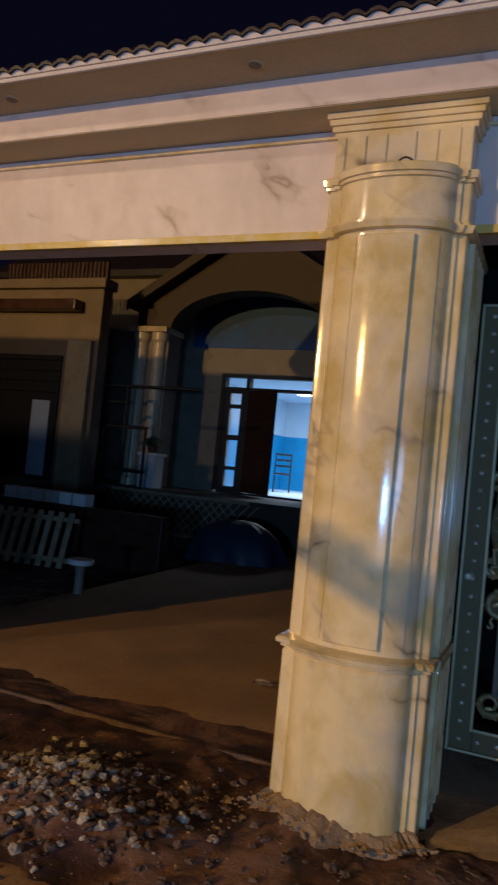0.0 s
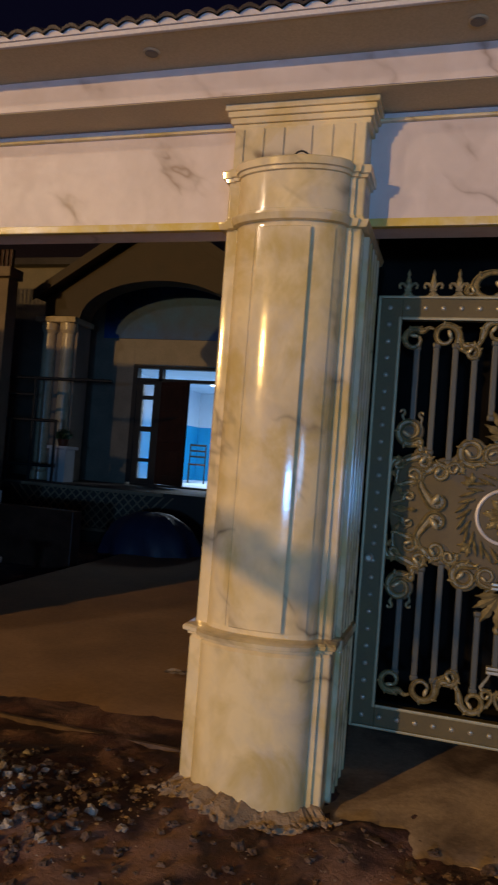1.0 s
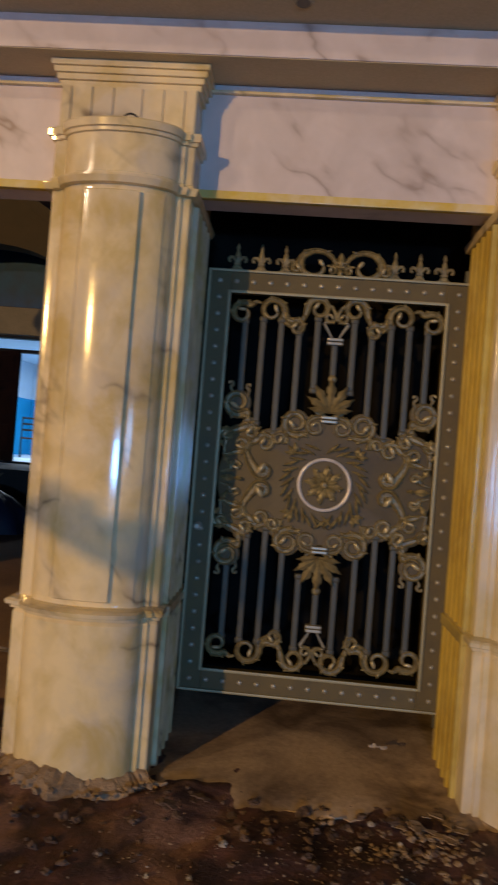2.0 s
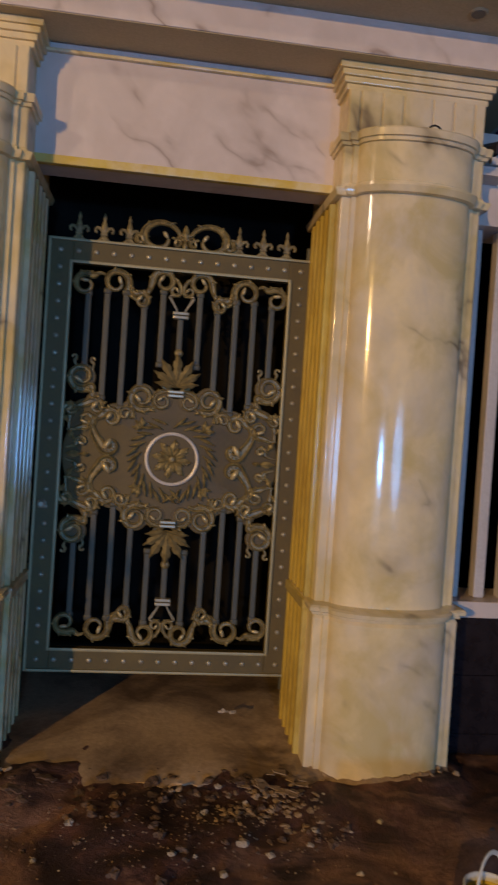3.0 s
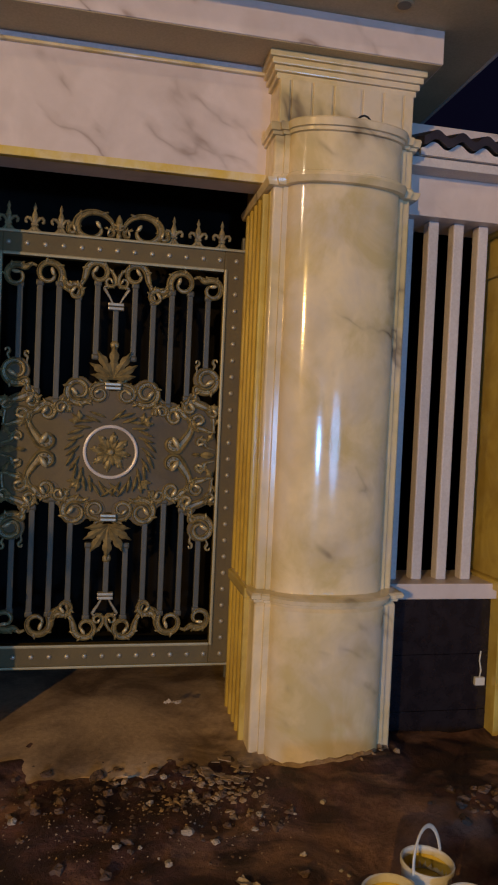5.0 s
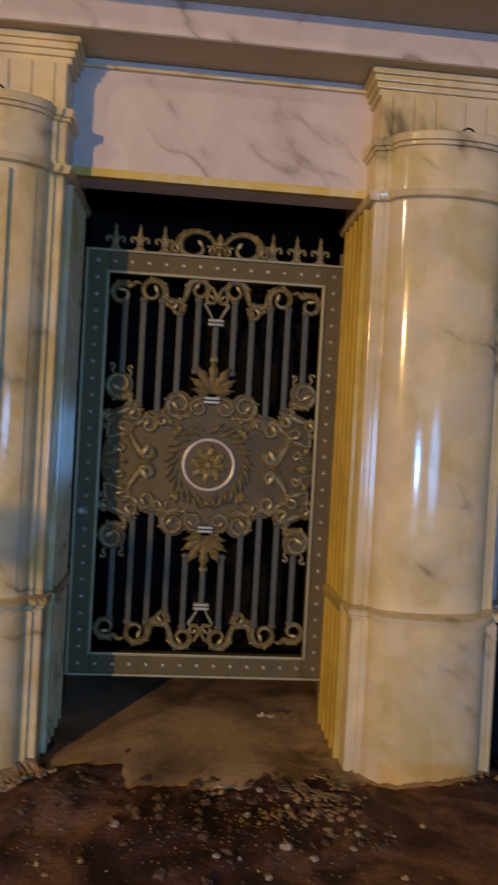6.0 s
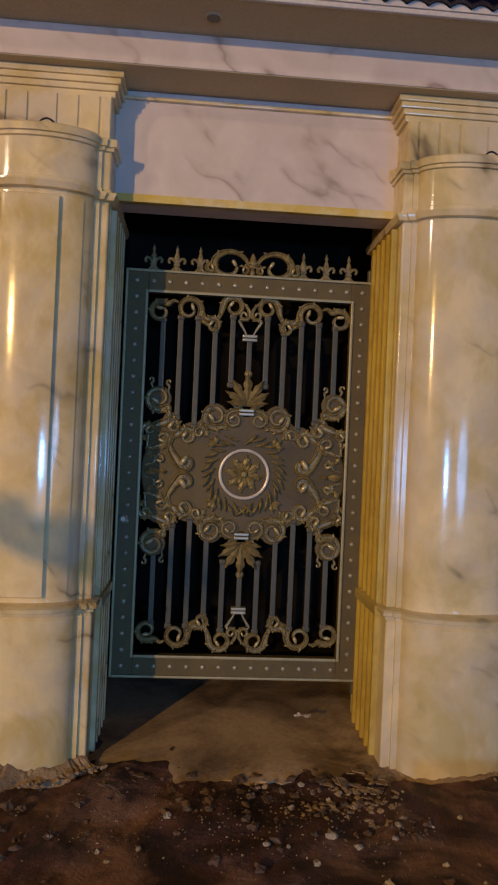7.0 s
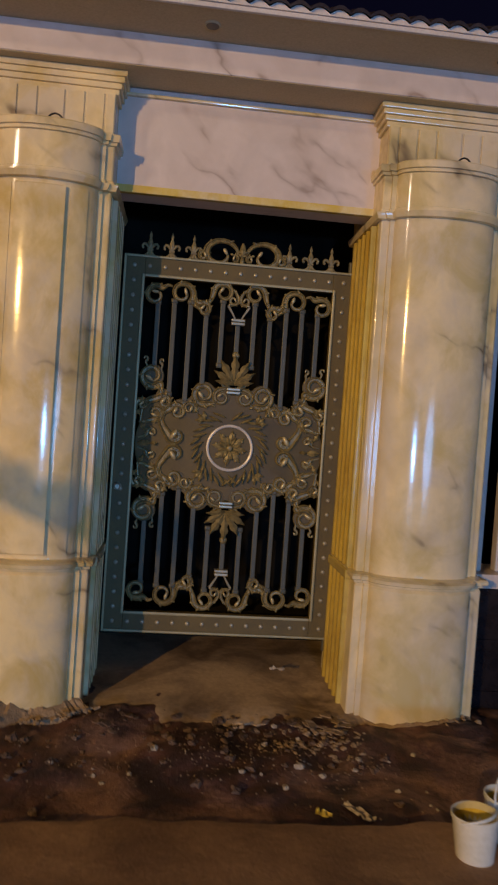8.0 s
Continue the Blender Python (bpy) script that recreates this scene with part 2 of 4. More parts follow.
def loft(outlines):
    """A closed solid through equal-length rings of points."""
    bm = bmesh.new()
    rings = [[bm.verts.new(p) for p in o] for o in outlines]
    n = len(rings[0])
    for a, b in zip(rings, rings[1:]):
        for i in range(n):
            bm.faces.new((a[i], a[(i + 1) % n], b[(i + 1) % n], b[i]))
    bm.faces.new(rings[0][::-1])
    bm.faces.new(rings[-1])
    return bm


def lathe(profile, seg=20, bm=None, centre=(0, 0, 0)):
    """profile: (radius, z) rows, from below to above."""
    bm = bm or bmesh.new()
    rings = []
    for r, z in profile:
        rings.append([bm.verts.new((centre[0] + r * math.cos(2 * math.pi * i / seg), centre[1] + r * math.sin(2 * math.pi * i / seg), centre[2] + z)) for i in range(seg)])
    for a, b in zip(rings, rings[1:]):
        for i in range(seg):
            bm.faces.new((a[i], a[(i + 1) % seg], b[(i + 1) % seg], b[i]))
    bm.faces.new(rings[0][::-1])
    bm.faces.new(rings[-1])
    return bm


def sweep(bm, pts, radii, seg=6, flat=1.0):
    """A tube along pts with a radius at each; flat squeezes it in y."""
    rings = []
    up = Vector((0, 1, 0))
    for i, p in enumerate(pts):
        d = (Vector(pts[min(i + 1, len(pts) - 1)]) - Vector(pts[max(i - 1, 0)])).normalized()
        side = d.cross(up)
        side = side.normalized() if side.length > 1e-4 else Vector((1, 0, 0))
        other = side.cross(d).normalized()
        r = radii[i] if not isinstance(radii, (int, float)) else radii
        rings.append([bm.verts.new(Vector(p) + side * (r * math.cos(2 * math.pi * k / seg)) + other * (r * flat * math.sin(2 * math.pi * k / seg))) for k in range(seg)])
    for a, b in zip(rings, rings[1:]):
        for k in range(seg):
            bm.faces.new((a[k], a[(k + 1) % seg], b[(k + 1) % seg], b[k]))
    bm.faces.new(rings[0][::-1])
    bm.faces.new(rings[-1])
    return bm

# ---- gateway: pillars, beam, eave ----
PILLAR_Y = -0.508
PIER_W, BULGE, SAG, DEPTH = 0.645, 0.258, 0.115, 0.62


def outline(z, o=0.0, fwd=0.0, step=0.016):
    """The pillar's plan at height z, grown by o: a pier with corner strips and a shallow round front."""
    w, b = PIER_W / 2 + o, BULGE + o * 0.6
    f = o + fwd
    r = 0.012 if o < 0.012 else 0.003
    left = [(-w, DEPTH)] + [(-w + r - r * math.cos(math.pi * i / 10), -f + r - r * math.sin(math.pi * i / 10)) for i in range(6)]
    left += [(-w + 0.042, -f), (-w + 0.042, -f - step)]
    arc_n, s = 28, SAG + o * 0.4
    arc = []
    for i in range(arc_n + 1):
        t = math.pi * (i / arc_n - 0.5)
        arc.append((b * math.sin(t), -f - step - s * math.cos(t)))
    plan = left + arc + [(-x, y) for x, y in left[::-1]]
    return [(x, y, z) for x, y in plan]


def layers(rows):
    return loft([outline(*row) for row in rows])


def arc_slab(u0, u1, z0, z1, lift):
    """A thin slab on the round front, between two widths."""
    s, b = SAG, BULGE
    rings, n = [], 10
    for i in range(n + 1):
        t = math.asin((u0 + (u1 - u0) * i / n) / b)
        nrm = Vector((math.sin(t) / b, -math.cos(t) / s)).normalized()
        ring = []
        for d, z in ((-0.01, z0), (lift * 0.7, z0), (lift, z0 + 0.006), (lift, z1 - 0.006), (lift * 0.7, z1), (-0.01, z1)):
            ring.append((b * math.sin(t) + nrm.x * d, -0.016 - s * math.cos(t) + nrm.y * d, z))
        rings.append(ring)
    return loft(rings)


def make_pillar(x, material, label, panels, ribs, wide=1.0):
    p = thing("pillar", label, "pillar", "pillars of the gateway", pose(x, PILLAR_Y, 0) @ Matrix.Diagonal((wide, 1, 1, 1)))
    part("plinth", layers([(-0.40, 0.010, 0.035), (0.545, 0.010, 0.035), (0.560, 0.004, 0.03)]), material, p, "", True)
    part("belt_moulding", layers([(0.560, 0.004, 0.03), (0.565, 0.016, 0.035), (0.578, 0.018, 0.036), (0.586, 0.032, 0.045), (0.604, 0.034, 0.048), (0.612, 0.028, 0.04), (0.616, 0.0, 0.0)]), material, p, "", True)
    part("shaft", layers([(0.616, 0.0), (2.480, 0.0)]), material, p, "", True)
    part("necking_ring", layers([(2.480, 0.0), (2.481, 0.024), (2.506, 0.034), (2.514, 0.034), (2.515, 0.010), (2.535, 0.010), (2.540, 0.003)]), material, p, "", True)
    part("necking", layers([(2.540, 0.003), (2.712, 0.003)]), material, p, "", True)
    part("upper_ring", layers([(2.712, 0.003), (2.713, 0.014), (2.728, 0.016), (2.729, 0.026), (2.758, 0.030), (2.766, 0.026), (2.772, 0.0)]), material, p, "", True)
    w = PIER_W / 2
    part("frieze_block", cube(-w + 0.008, w - 0.008, 0.004, DEPTH, 2.765, 2.985), material, p)
    for a, b in ((-0.312, -0.267), (-0.259, -0.169), (-0.161, -0.071), (-0.063, 0.063), (0.071, 0.161), (0.169, 0.259), (0.267, 0.312)):
        part("frieze_slab", cube(a, b, -0.006, 0.016, 2.772, 2.975, bevel=0.005), material, p)
    for i in range(4):
        o = 0.006 + i * 0.0128
        part("cap_step", cube(-w - o, w + o, 0.012 - o * 0.8, DEPTH, 2.975 + i * 0.029, 3.0035 + i * 0.029, bevel=0.006), material, p)
    if panels:
        for a, b, lift in ((-0.116, 0.116, 0.020), (-0.218, -0.140, 0.004), (0.140, 0.218, 0.004)):
            part("raised_panel", arc_slab(a, b, 0.640, 2.455, lift), material, p, "", True)
    for side in ribs:
        part("jamb_lining", cube(*sorted((side * (w - 0.02), side * (w + 0.003))), 0.050, 0.535, -0.40, 2.475, bevel=0.001), M_RIB if side < 0 else material, p, "stone jamb lining")
        for i in range(5):
            y0 = 0.095 + i * 0.094
            for z0, z1, out in ((0.612, 2.47, 0.030), (-0.40, 0.556, 0.034)):
                xs = sorted((side * (w - 0.005), side * (w + out)))
                part("jamb_rib", cube(xs[0], xs[1], y0 - 0.017, y0 + 0.017, z0, z1, bevel=0.010), M_RIB if side < 0 else material, p)
        part("jamb_belt", cube(*sorted((side * (w - 0.005), side * (w + 0.042))), 0.046, 0.530, 0.557, 0.611, bevel=0.012), M_RIB if side < 0 else material, p)
    wire = bmesh.new()
    sweep(wire, [(0.010 + 0.10 * t, -0.118 + 0.02 * t, 2.774 + 0.031 * math.sin(math.pi * min(1, t * 1.35)) ** 0.7) for t in (0, 0.04, 0.1, 0.2, 0.35, 0.5, 0.6, 0.68, 0.74, 1)], 0.0048)
    part("cable_end", wire, M_BLACK, p, "black cable end on the upper ring")
    return p


AX, BX = -1.049, 1.0205
make_pillar(AX, M_PILLAR, "glossy cream marble pillar with panelled round front and mortar at its foot", True, (1,), 1.01)
make_pillar(BX, M_PILLAR_B, "glossy pale cream veined marble pillar with smooth round front", False, (-1,), 1.045)
make_pillar(-5.10, M_PILLAR, "glossy cream marble pillar at the far side of the driveway", True, ())

BEAM_Z0 = 2.552
for name, x0, x1, words in (("lintel_1", AX + PIER_W / 2 - 0.01, BX - PIER_W / 2 + 0.01, "white veined marble lintel over the small gate"), ("lintel_2", -5.10 + PIER_W / 2, AX - PIER_W / 2 + 0.01, "white veined marble beam over the wide driveway opening")):
    beam = structure(name, cube(x0, x1, -0.33, -0.14, BEAM_Z0, 3.095, bevel=0.003), M_PANEL, words, "lintel")
    part("gold_edge", cube(x0 + 0.002, x1 - 0.002, -0.337, -0.30, BEAM_Z0 - 0.004, BEAM_Z0 + 0.036, bevel=0.004), M_GOLDTRIM, beam, "glossy gold edge strip")
    part("top_bead", cube(x0 + 0.002, x1 - 0.002, -0.352, -0.32, 3.050, 3.066, bevel=0.005), M_PILLAR, beam)
    part("cove", cube(x0 + 0.002, x1 - 0.002, -0.342, -0.32, 3.068, 3.0925, bevel=0.003), M_PANEL_PLAIN, beam)

EAVE_L, EAVE_R = -6.5, 1.775
fascia = structure("fascia", cube(EAVE_L + 0.3, 1.447, -0.600, 0.20, 3.0950, 3.2495, bevel=0.004), M_PANEL, "white veined marble fascia band over the gateway", "fascia")
eave = structure("eave", cube(EAVE_L, EAVE_R, -0.885, 0.50, 3.2500, 3.286, bevel=0.003), M_SOFFIT, "grey painted eave soffit with small recessed lights", "eave")
part("front_trim", cube(EAVE_L, EAVE_R, -0.905, -0.8855, 3.246, 3.268, bevel=0.005), M_PANEL_PLAIN, eave, "white front edge")
part("side_trim", cube(EAVE_R + 0.0005, EAVE_R + 0.02, -0.905, 0.50, 3.246, 3.268, bevel=0.005), M_PANEL_PLAIN, eave)
part("soffit_board", cube(EAVE_L + 0.3, 1.440, -0.594, -0.3535, 3.0912, 3.0947, bevel=0.0008), M_SOFFIT, fascia, "soffit board with bounced lamp warmth in its paint")
for i in range(5):
    d = thing("downlight", "small round unlit recessed downlight in the soffit", "downlight", "soffit downlights", pose(1.18 - 1.452 * i, -0.748, 3.2495))
    part("trim_ring", lathe([(0.020, -0.006), (0.036, -0.006), (0.040, -0.002), (0.040, 0.001), (0.030, 0.001)], 24), M_SOFFIT, d, "", True)
    part("lens", lathe([(0.024, -0.0085), (0.031, -0.0075), (0.031, 0.002)], 20), M_LENS, d, "", True)

# ---- gate ----
gate = thing("iron_gate", "closed bronze-painted wrought iron gate with scrolls and round medallion", "gate", "", pose(0, 0, 0))
GX0, GX1, GZ0, GZ1, GB = -0.682, 0.672, 0.092, 2.292, 0.122


def stile(x0, x1, z0, z1):
    part("frame_rail", cube(x0, x1, -0.022, 0.022, z0, z1, bevel=0.003), M_BRONZE, gate, "flat bronze frame rail")


stile(GX0, GX0 + GB, GZ0, GZ1)
stile(GX1 - GB, GX1, GZ0, GZ1)
stile(GX0 + GB + 0.0005, GX1 - GB - 0.0005, GZ1 - GB, GZ1)
stile(GX0 + GB + 0.0005, GX1 - GB - 0.0005, GZ0, GZ0 + GB)
# raised edge beads, outer and inner
for inset, w in ((0.0, 0.014), (GB - 0.014, 0.016)):
    x0, x1, z0, z1 = GX0 + inset, GX1 - inset, GZ0 + inset, GZ1 - inset
    for a in ((x0, x0 + w, z0, z1), (x1 - w, x1, z0, z1), (x0 + w, x1 - w, z1 - w, z1), (x0 + w, x1 - w, z0, z0 + w)):
        part("edge_bead", cube(a[0], a[1], -0.036, -0.0215, a[2], a[3], bevel=0.005), M_BEAD, gate)
stud_me = finish(lathe([(0.013, 0.0), (0.0125, 0.004), (0.0085, 0.0085), (0.003, 0.0105)], 10), "stud", M_STUD, True)
mid = GB / 2
nx, nz = 14, 24
spots = [(GX0 + mid + (GX1 - GX0 - GB) * i / nx, z) for i in range(nx + 1) for z in (GZ0 + mid, GZ1 - mid)]
spots += [(x, GZ0 + mid + (GZ1 - GZ0 - GB) * i / nz) for i in range(1, nz) for x in (GX0 + mid, GX1 - mid)]
for x, z in spots:
    s = part("stud", stud_me, None, gate)
    s.matrix_basis = pose(x, -0.0215, z, 90, 0, 0)


def channel(bm, pts, radii):
    """A hollowed ribbon along pts: two raised rims with a groove between, facing the street."""
    shape = ((-1.0, 0.45), (-0.92, -0.35), (-0.68, -0.78), (-0.40, -0.30), (0.25, -0.22), (0.58, -0.90), (0.88, -0.55), (1.0, 0.45))
    rings = []
    for i, p in enumerate(pts):
        d = (Vector(pts[min(i + 1, len(pts) - 1)]) - Vector(pts[max(i - 1, 0)])).normalized()
        side = d.cross(Vector((0, 1, 0))).normalized()
        r = radii[i]
        rings.append([bm.verts.new(Vector(p) + side * (r * 1.12 * u) + Vector((0, r * 0.85 * v, 0))) for u, v in shape])
    n = len(shape)
    for a, b in zip(rings, rings[1:]):
        for k in range(n):
            bm.faces.new((a[k], a[(k + 1) % n], b[(k + 1) % n], b[k]))
    bm.faces.new(rings[0][::-1])
    bm.faces.new(rings[-1])


def spiral(cx, cz, r, start, turns, way=1, w=0.010, y=-0.010, tail=(), steps=26, leaves=True):
    """A scroll: an optional tail of (x, z), then a spiral that winds in to a bud. start in degrees."""
    pts, rad = [], []
    w *= 1.3
    if tail:
        ex, ez = cx + r * math.cos(radians(start)), cz + r * math.sin(radians(start))
        ts = [Vector((x, 0, z)) for x, z in tail] + [Vector((ex, 0, ez))]
        tang = Vector((-math.sin(radians(start)) * way, 0, math.cos(radians(start)) * way))
        a, b = ts[0], ts[-1]
        dist = (b - a).length
        c1 = ts[1] if len(ts) > 2 else a + (b - a) * 0.35
        c2 = b - tang * dist * 0.4
        for i in range(12):
            t = i / 12
            q = a * (1 - t) ** 3 + c1 * 3 * t * (1 - t) ** 2 + c2 * 3 * t * t * (1 - t) + b * t ** 3
            pts.append((q.x, y, q.z))
            rad.append(w * (0.40 + 0.80 * t))
    first = len(pts)
    for i in range(steps + 1):
        t = i / steps
        a = radians(start) + way * t * turns * 0.74 * 2 * math.pi
        rr = r * (1 - 0.68 * t ** 1.25)
        pts.append((cx + rr * math.cos(a), y - 0.010 * t, cz + rr * math.sin(a)))
        rad.append(w * (1.2 - 0.78 * t) if first else w * (0.40 + 0.95 * math.sin(math.pi * min(1, t * 1.1)) ** 0.8 * (1 - 0.5 * t)))
    bm = bmesh.new()
    channel(bm, pts, rad)
    e = pts[-1]
    # a row of beads in the hollow of the curl
    if w > 0.0105:
        k = 0.0
        for i in range(first, first + int(steps * 0.62)):
            a, b = Vector(pts[i]), Vector(pts[i + 1])
            gap = (b - a).length
            while k < gap:
                bmesh.ops.create_icosphere(bm, subdivisions=1, radius=rad[i] * 0.22, matrix=Matrix.Translation(a.lerp(b, k / gap) + Vector((0, -rad[i] * 0.42, 0))))
                k += rad[i] * 0.80
            k -= gap
    stem_faces = len(bm.faces)
    d = Vector(pts[-1]) - Vector(pts[-5])
    turn = Matrix.Rotation(math.atan2(-d.z, d.x), 4, "Y")
    bmesh.ops.create_icosphere(bm, subdivisions=2, radius=w * 0.82, matrix=Matrix.Translation(Vector(e) + Vector((0, -0.007, 0))) @ turn @ Matrix.Diagonal((1.8, 0.9, 0.85, 1)))
    # the bud takes the second material, a glint put into its colour
    for f in list(bm.faces)[stem_faces:]:
        f.material_index = 1
    # leaflets that flare from the back of the curl
    for i in (max(0, first - 5), first + 1, first + steps // 6, first + steps // 3) if leaves and w > 0.0085 else ():
        q = Vector(pts[i])
        d = (Vector(pts[i + 1]) - q).normalized()
        out = Vector((q.x - cx, 0, q.z - cz)).normalized()
        aim = (out * 0.75 - d * 0.65).normalized()
        turn = Matrix.Rotation(math.atan2(-aim.z, aim.x), 4, "Y")
        bmesh.ops.create_icosphere(bm, subdivisions=1, radius=1.0, matrix=Matrix.Translation(q + aim * w * 0.95 + Vector((0, -w * 0.25, 0))) @ turn @ Matrix.Diagonal((w * 1.25, w * 0.6, w * 0.50, 1)))
    return bm


def scroll_pair(*a, lower=False, both=True, material=None, stretch=1.0, **k):
    """A scroll and its mirror across the gate's middle; lower adds the pair mirrored up and down."""
    me = finish(spiral(*a, **k), "scroll", material or M_GILT, True)
    me.materials.append(material or M_GLINT)
    flips = [(1, 1)] + ([(-1, 1)] if both else []) + ([(1, -1)] if lower else []) + ([(-1, -1)] if lower and both else [])
    for sx, sz in flips:
        s = part("scroll", me, None, gate)
        s.matrix_basis = Matrix.Translation((0, 0, 0 if sz > 0 else 2 * MZ)) @ Matrix.Diagonal((sx * stretch, 1, sz, 1))


MZ = 1.207
# upper and lower cresting scrolls inside the frame, and the leaf spurs between them
scroll_pair(0.335, 2.090, 0.066, 200, 1.55, -1, 0.0115, tail=((0.205, 1.985), (0.235, 2.035)), lower=True)
scroll_pair(0.205, 2.010, 0.040, 60, 1.3, 1, 0.010, tail=((0.285, 2.095), (0.255, 2.085)), lower=True)
scroll_pair(0.095, 2.115, 0.058, 10, 1.5, 1, 0.011, tail=((0.195, 2.000), (0.165, 2.080)), lower=True)
scroll_pair(0.490, 2.070, 0.056, 120, 1.5, -1, 0.011, tail=((0.395, 2.125), (0.430, 2.150)), lower=True)
scroll_pair(0.035, 2.075, 0.026, 200, 1.2, 1, 0.007, tail=((0.090, 2.150), (0.050, 2.160)), lower=True)
# the forked tie on the middle bar
scroll_pair(0.052, 2.045, 0.010, 330, 0.2, 1, 0.0048, tail=((0.008, 1.935), (0.022, 1.985)), lower=True, material=M_STUD)
# medallion border, from the crown round to the sides
scroll_pair(0.068, 1.505, 0.046, 75, 1.5, -1, 0.0085, tail=((0.012, 1.545), (0.030, 1.565)), lower=True)
scroll_pair(0.048, 1.590, 0.024, 250, 1.1, 1, 0.0065, tail=((0.010, 1.535), (0.020, 1.550)), lower=True)
scroll_pair(0.172, 1.515, 0.062, 250, 1.7, 1, 0.0125, tail=((0.105, 1.470), (0.120, 1.455)), lower=True)
scroll_pair(0.252, 1.425, 0.036, 200, 1.4, -1, 0.0095, tail=((0.225, 1.475), (0.205, 1.450)), lower=True)
scroll_pair(0.322, 1.400, 0.044, 30, 1.4, 1, 0.0125, tail=((0.408, 1.330), (0.400, 1.420)), lower=True)
scroll_pair(0.322, 1.262, 0.035, 325, 1.10, -1, 0.0175, tail=((0.398, 1.405), (0.440, 1.345)), lower=True, leaves=False)
scroll_pair(0.400, 1.452, 0.034, 60, 1.3, 1, 0.0130, tail=((0.530, 1.330), (0.530, 1.470)), lower=True)
scroll_pair(0.480, 1.600, 0.064, 230, 1.7, 1, 0.0135, tail=((0.420, 1.470), (0.430, 1.500)), lower=True)
scroll_pair(0.425, 1.690, 0.016, 300, 0.8, 1, 0.005, tail=((0.420, 1.620), (0.440, 1.650)), lower=True)
scroll_pair(0.525, 1.700, 0.016, 240, 0.8, -1, 0.005, tail=((0.520, 1.640), (0.500, 1.660)), lower=True)
scroll_pair(0.450, 1.385, 0.040, 270, 1.3, -1, 0.0105, tail=((0.540, 1.330), (0.500, 1.320)), lower=True)
scroll_pair(0.525, 1.430, 0.026, 90, 1.2, 1, 0.0100, tail=((0.560, 1.340), (0.565, 1.390)), lower=True)
scroll_pair(0.460, 1.270, 0.024, 0, 1.1, 1, 0.0090, tail=((0.540, 1.235), (0.500, 1.250)), lower=True)

# medallion sheet: a lobed outline with a bevelled edge
quarter = [(0.0, 0.315), (0.060, 0.335), (0.110, 0.350), (0.170, 0.372), (0.232, 0.345), (0.252, 0.285), (0.310, 0.262), (0.362, 0.238), (0.385, 0.262), (0.430, 0.290), (0.500, 0.268), (0.545, 0.205), (0.536, 0.130), (0.552, 0.060)]
round_ = quarter + [(0.558, 0.0)] + [(x, -z) for x, z in quarter[::-1]]
round_ += [(-x, z) for x, z in round_[-2:0:-1]]
edge = []
for i, (x0, z0) in enumerate(round_):
    (xa, za), (x1, z1), (xb, zb) = round_[i - 1], round_[(i + 1) % len(round_)], round_[(i + 2) % len(round_)]
    for t in (0.0, 0.25, 0.5, 0.75):
        edge.append(tuple(0.5 * (2 * p + (q - o) * t + (2 * o - 5 * p + 4 * q - r) * t * t + (3 * p - o - 3 * q + r) * t ** 3) for o, p, q, r in ((xa, x0, x1, xb), (za, z0, z1, zb))))
part("medallion_sheet", loft([[(x * k, y, MZ + z * k) for x, z in edge] for y, k in ((0.010, 0.99), (0.0, 1.0), (-0.004, 0.995), (-0.006, 0.985))]), M_PLATE, gate, "brown bronze backing sheet", True)

for j, (lx, lz, lr) in enumerate(((0.172, 0.312, 0.070), (0.478, 0.395, 0.068), (0.300, 0.212, 0.060), (0.410, 0.280, 0.044), (0.068, 0.300, 0.055))):
    me = finish(lathe([(lr, 0), (lr, 0.004), (lr * 0.93, 0.0075 + 0.0008 * j), (lr * 0.3, 0.011 + 0.0008 * j)], 24), "lobe", M_PLATE, True)
    for sx in (-1, 1):
        for sz in (-1, 1):
            part("lobe", me, None, gate).matrix_basis = pose(sx * lx, 0.002, MZ + sz * lz, 90)

ring_bm = bmesh.new()
n_ring = 48
pts = [(0.131 * math.cos(2 * math.pi * i / n_ring), -0.016, MZ + 0.131 * math.sin(2 * math.pi * i / n_ring)) for i in range(n_ring + 1)]
part("medallion_ring", sweep(ring_bm, pts, 0.0088, 8), M_RING, gate, "pale silver ring", True)
part("medallion_disc", lathe([(0.126, 0), (0.124, 0.006), (0.10, 0.009), (0.02, 0.012)], 40), M_PLATE, gate, "", True).matrix_basis = pose(0, -0.006, MZ, 90)


def leaf(length, width, curl=0.02, ridge=0.006, lobes=0):
    """A pointed leaf in the x-z plane that grows up from the origin, with a mid rib."""
    bm = bmesh.new()
    rows, n = [], 10
    for i in range(n + 1):
        t = i / n
        w = width * math.sin(math.pi * min(1, t * 0.93 + 0.07)) ** 0.8
        if lobes:
            w *= 0.78 + 0.22 * math.cos(t * lobes * 2 * math.pi)
        w = max(w, 0.0008)
        y = -curl * math.sin(t * math.pi * 0.9)
        rows.append([bm.verts.new((x * w, y + (0 if abs(x) < 0.1 else ridge * abs(x)) - ridge, t * length)) for x in (-1, -0.5, 0, 0.5, 1)] + [bm.verts.new((x * w, y + ridge + 0.004, t * length)) for x in (0.6, -0.6)])
    for a, b in zip(rows, rows[1:]):
        for k in range(7):
            bm.faces.new((a[k], a[(k + 1) % 7], b[(k + 1) % 7], b[k]))
    bm.faces.new(rows[0][::-1])
    bm.faces.new(rows[-1])
    return bm


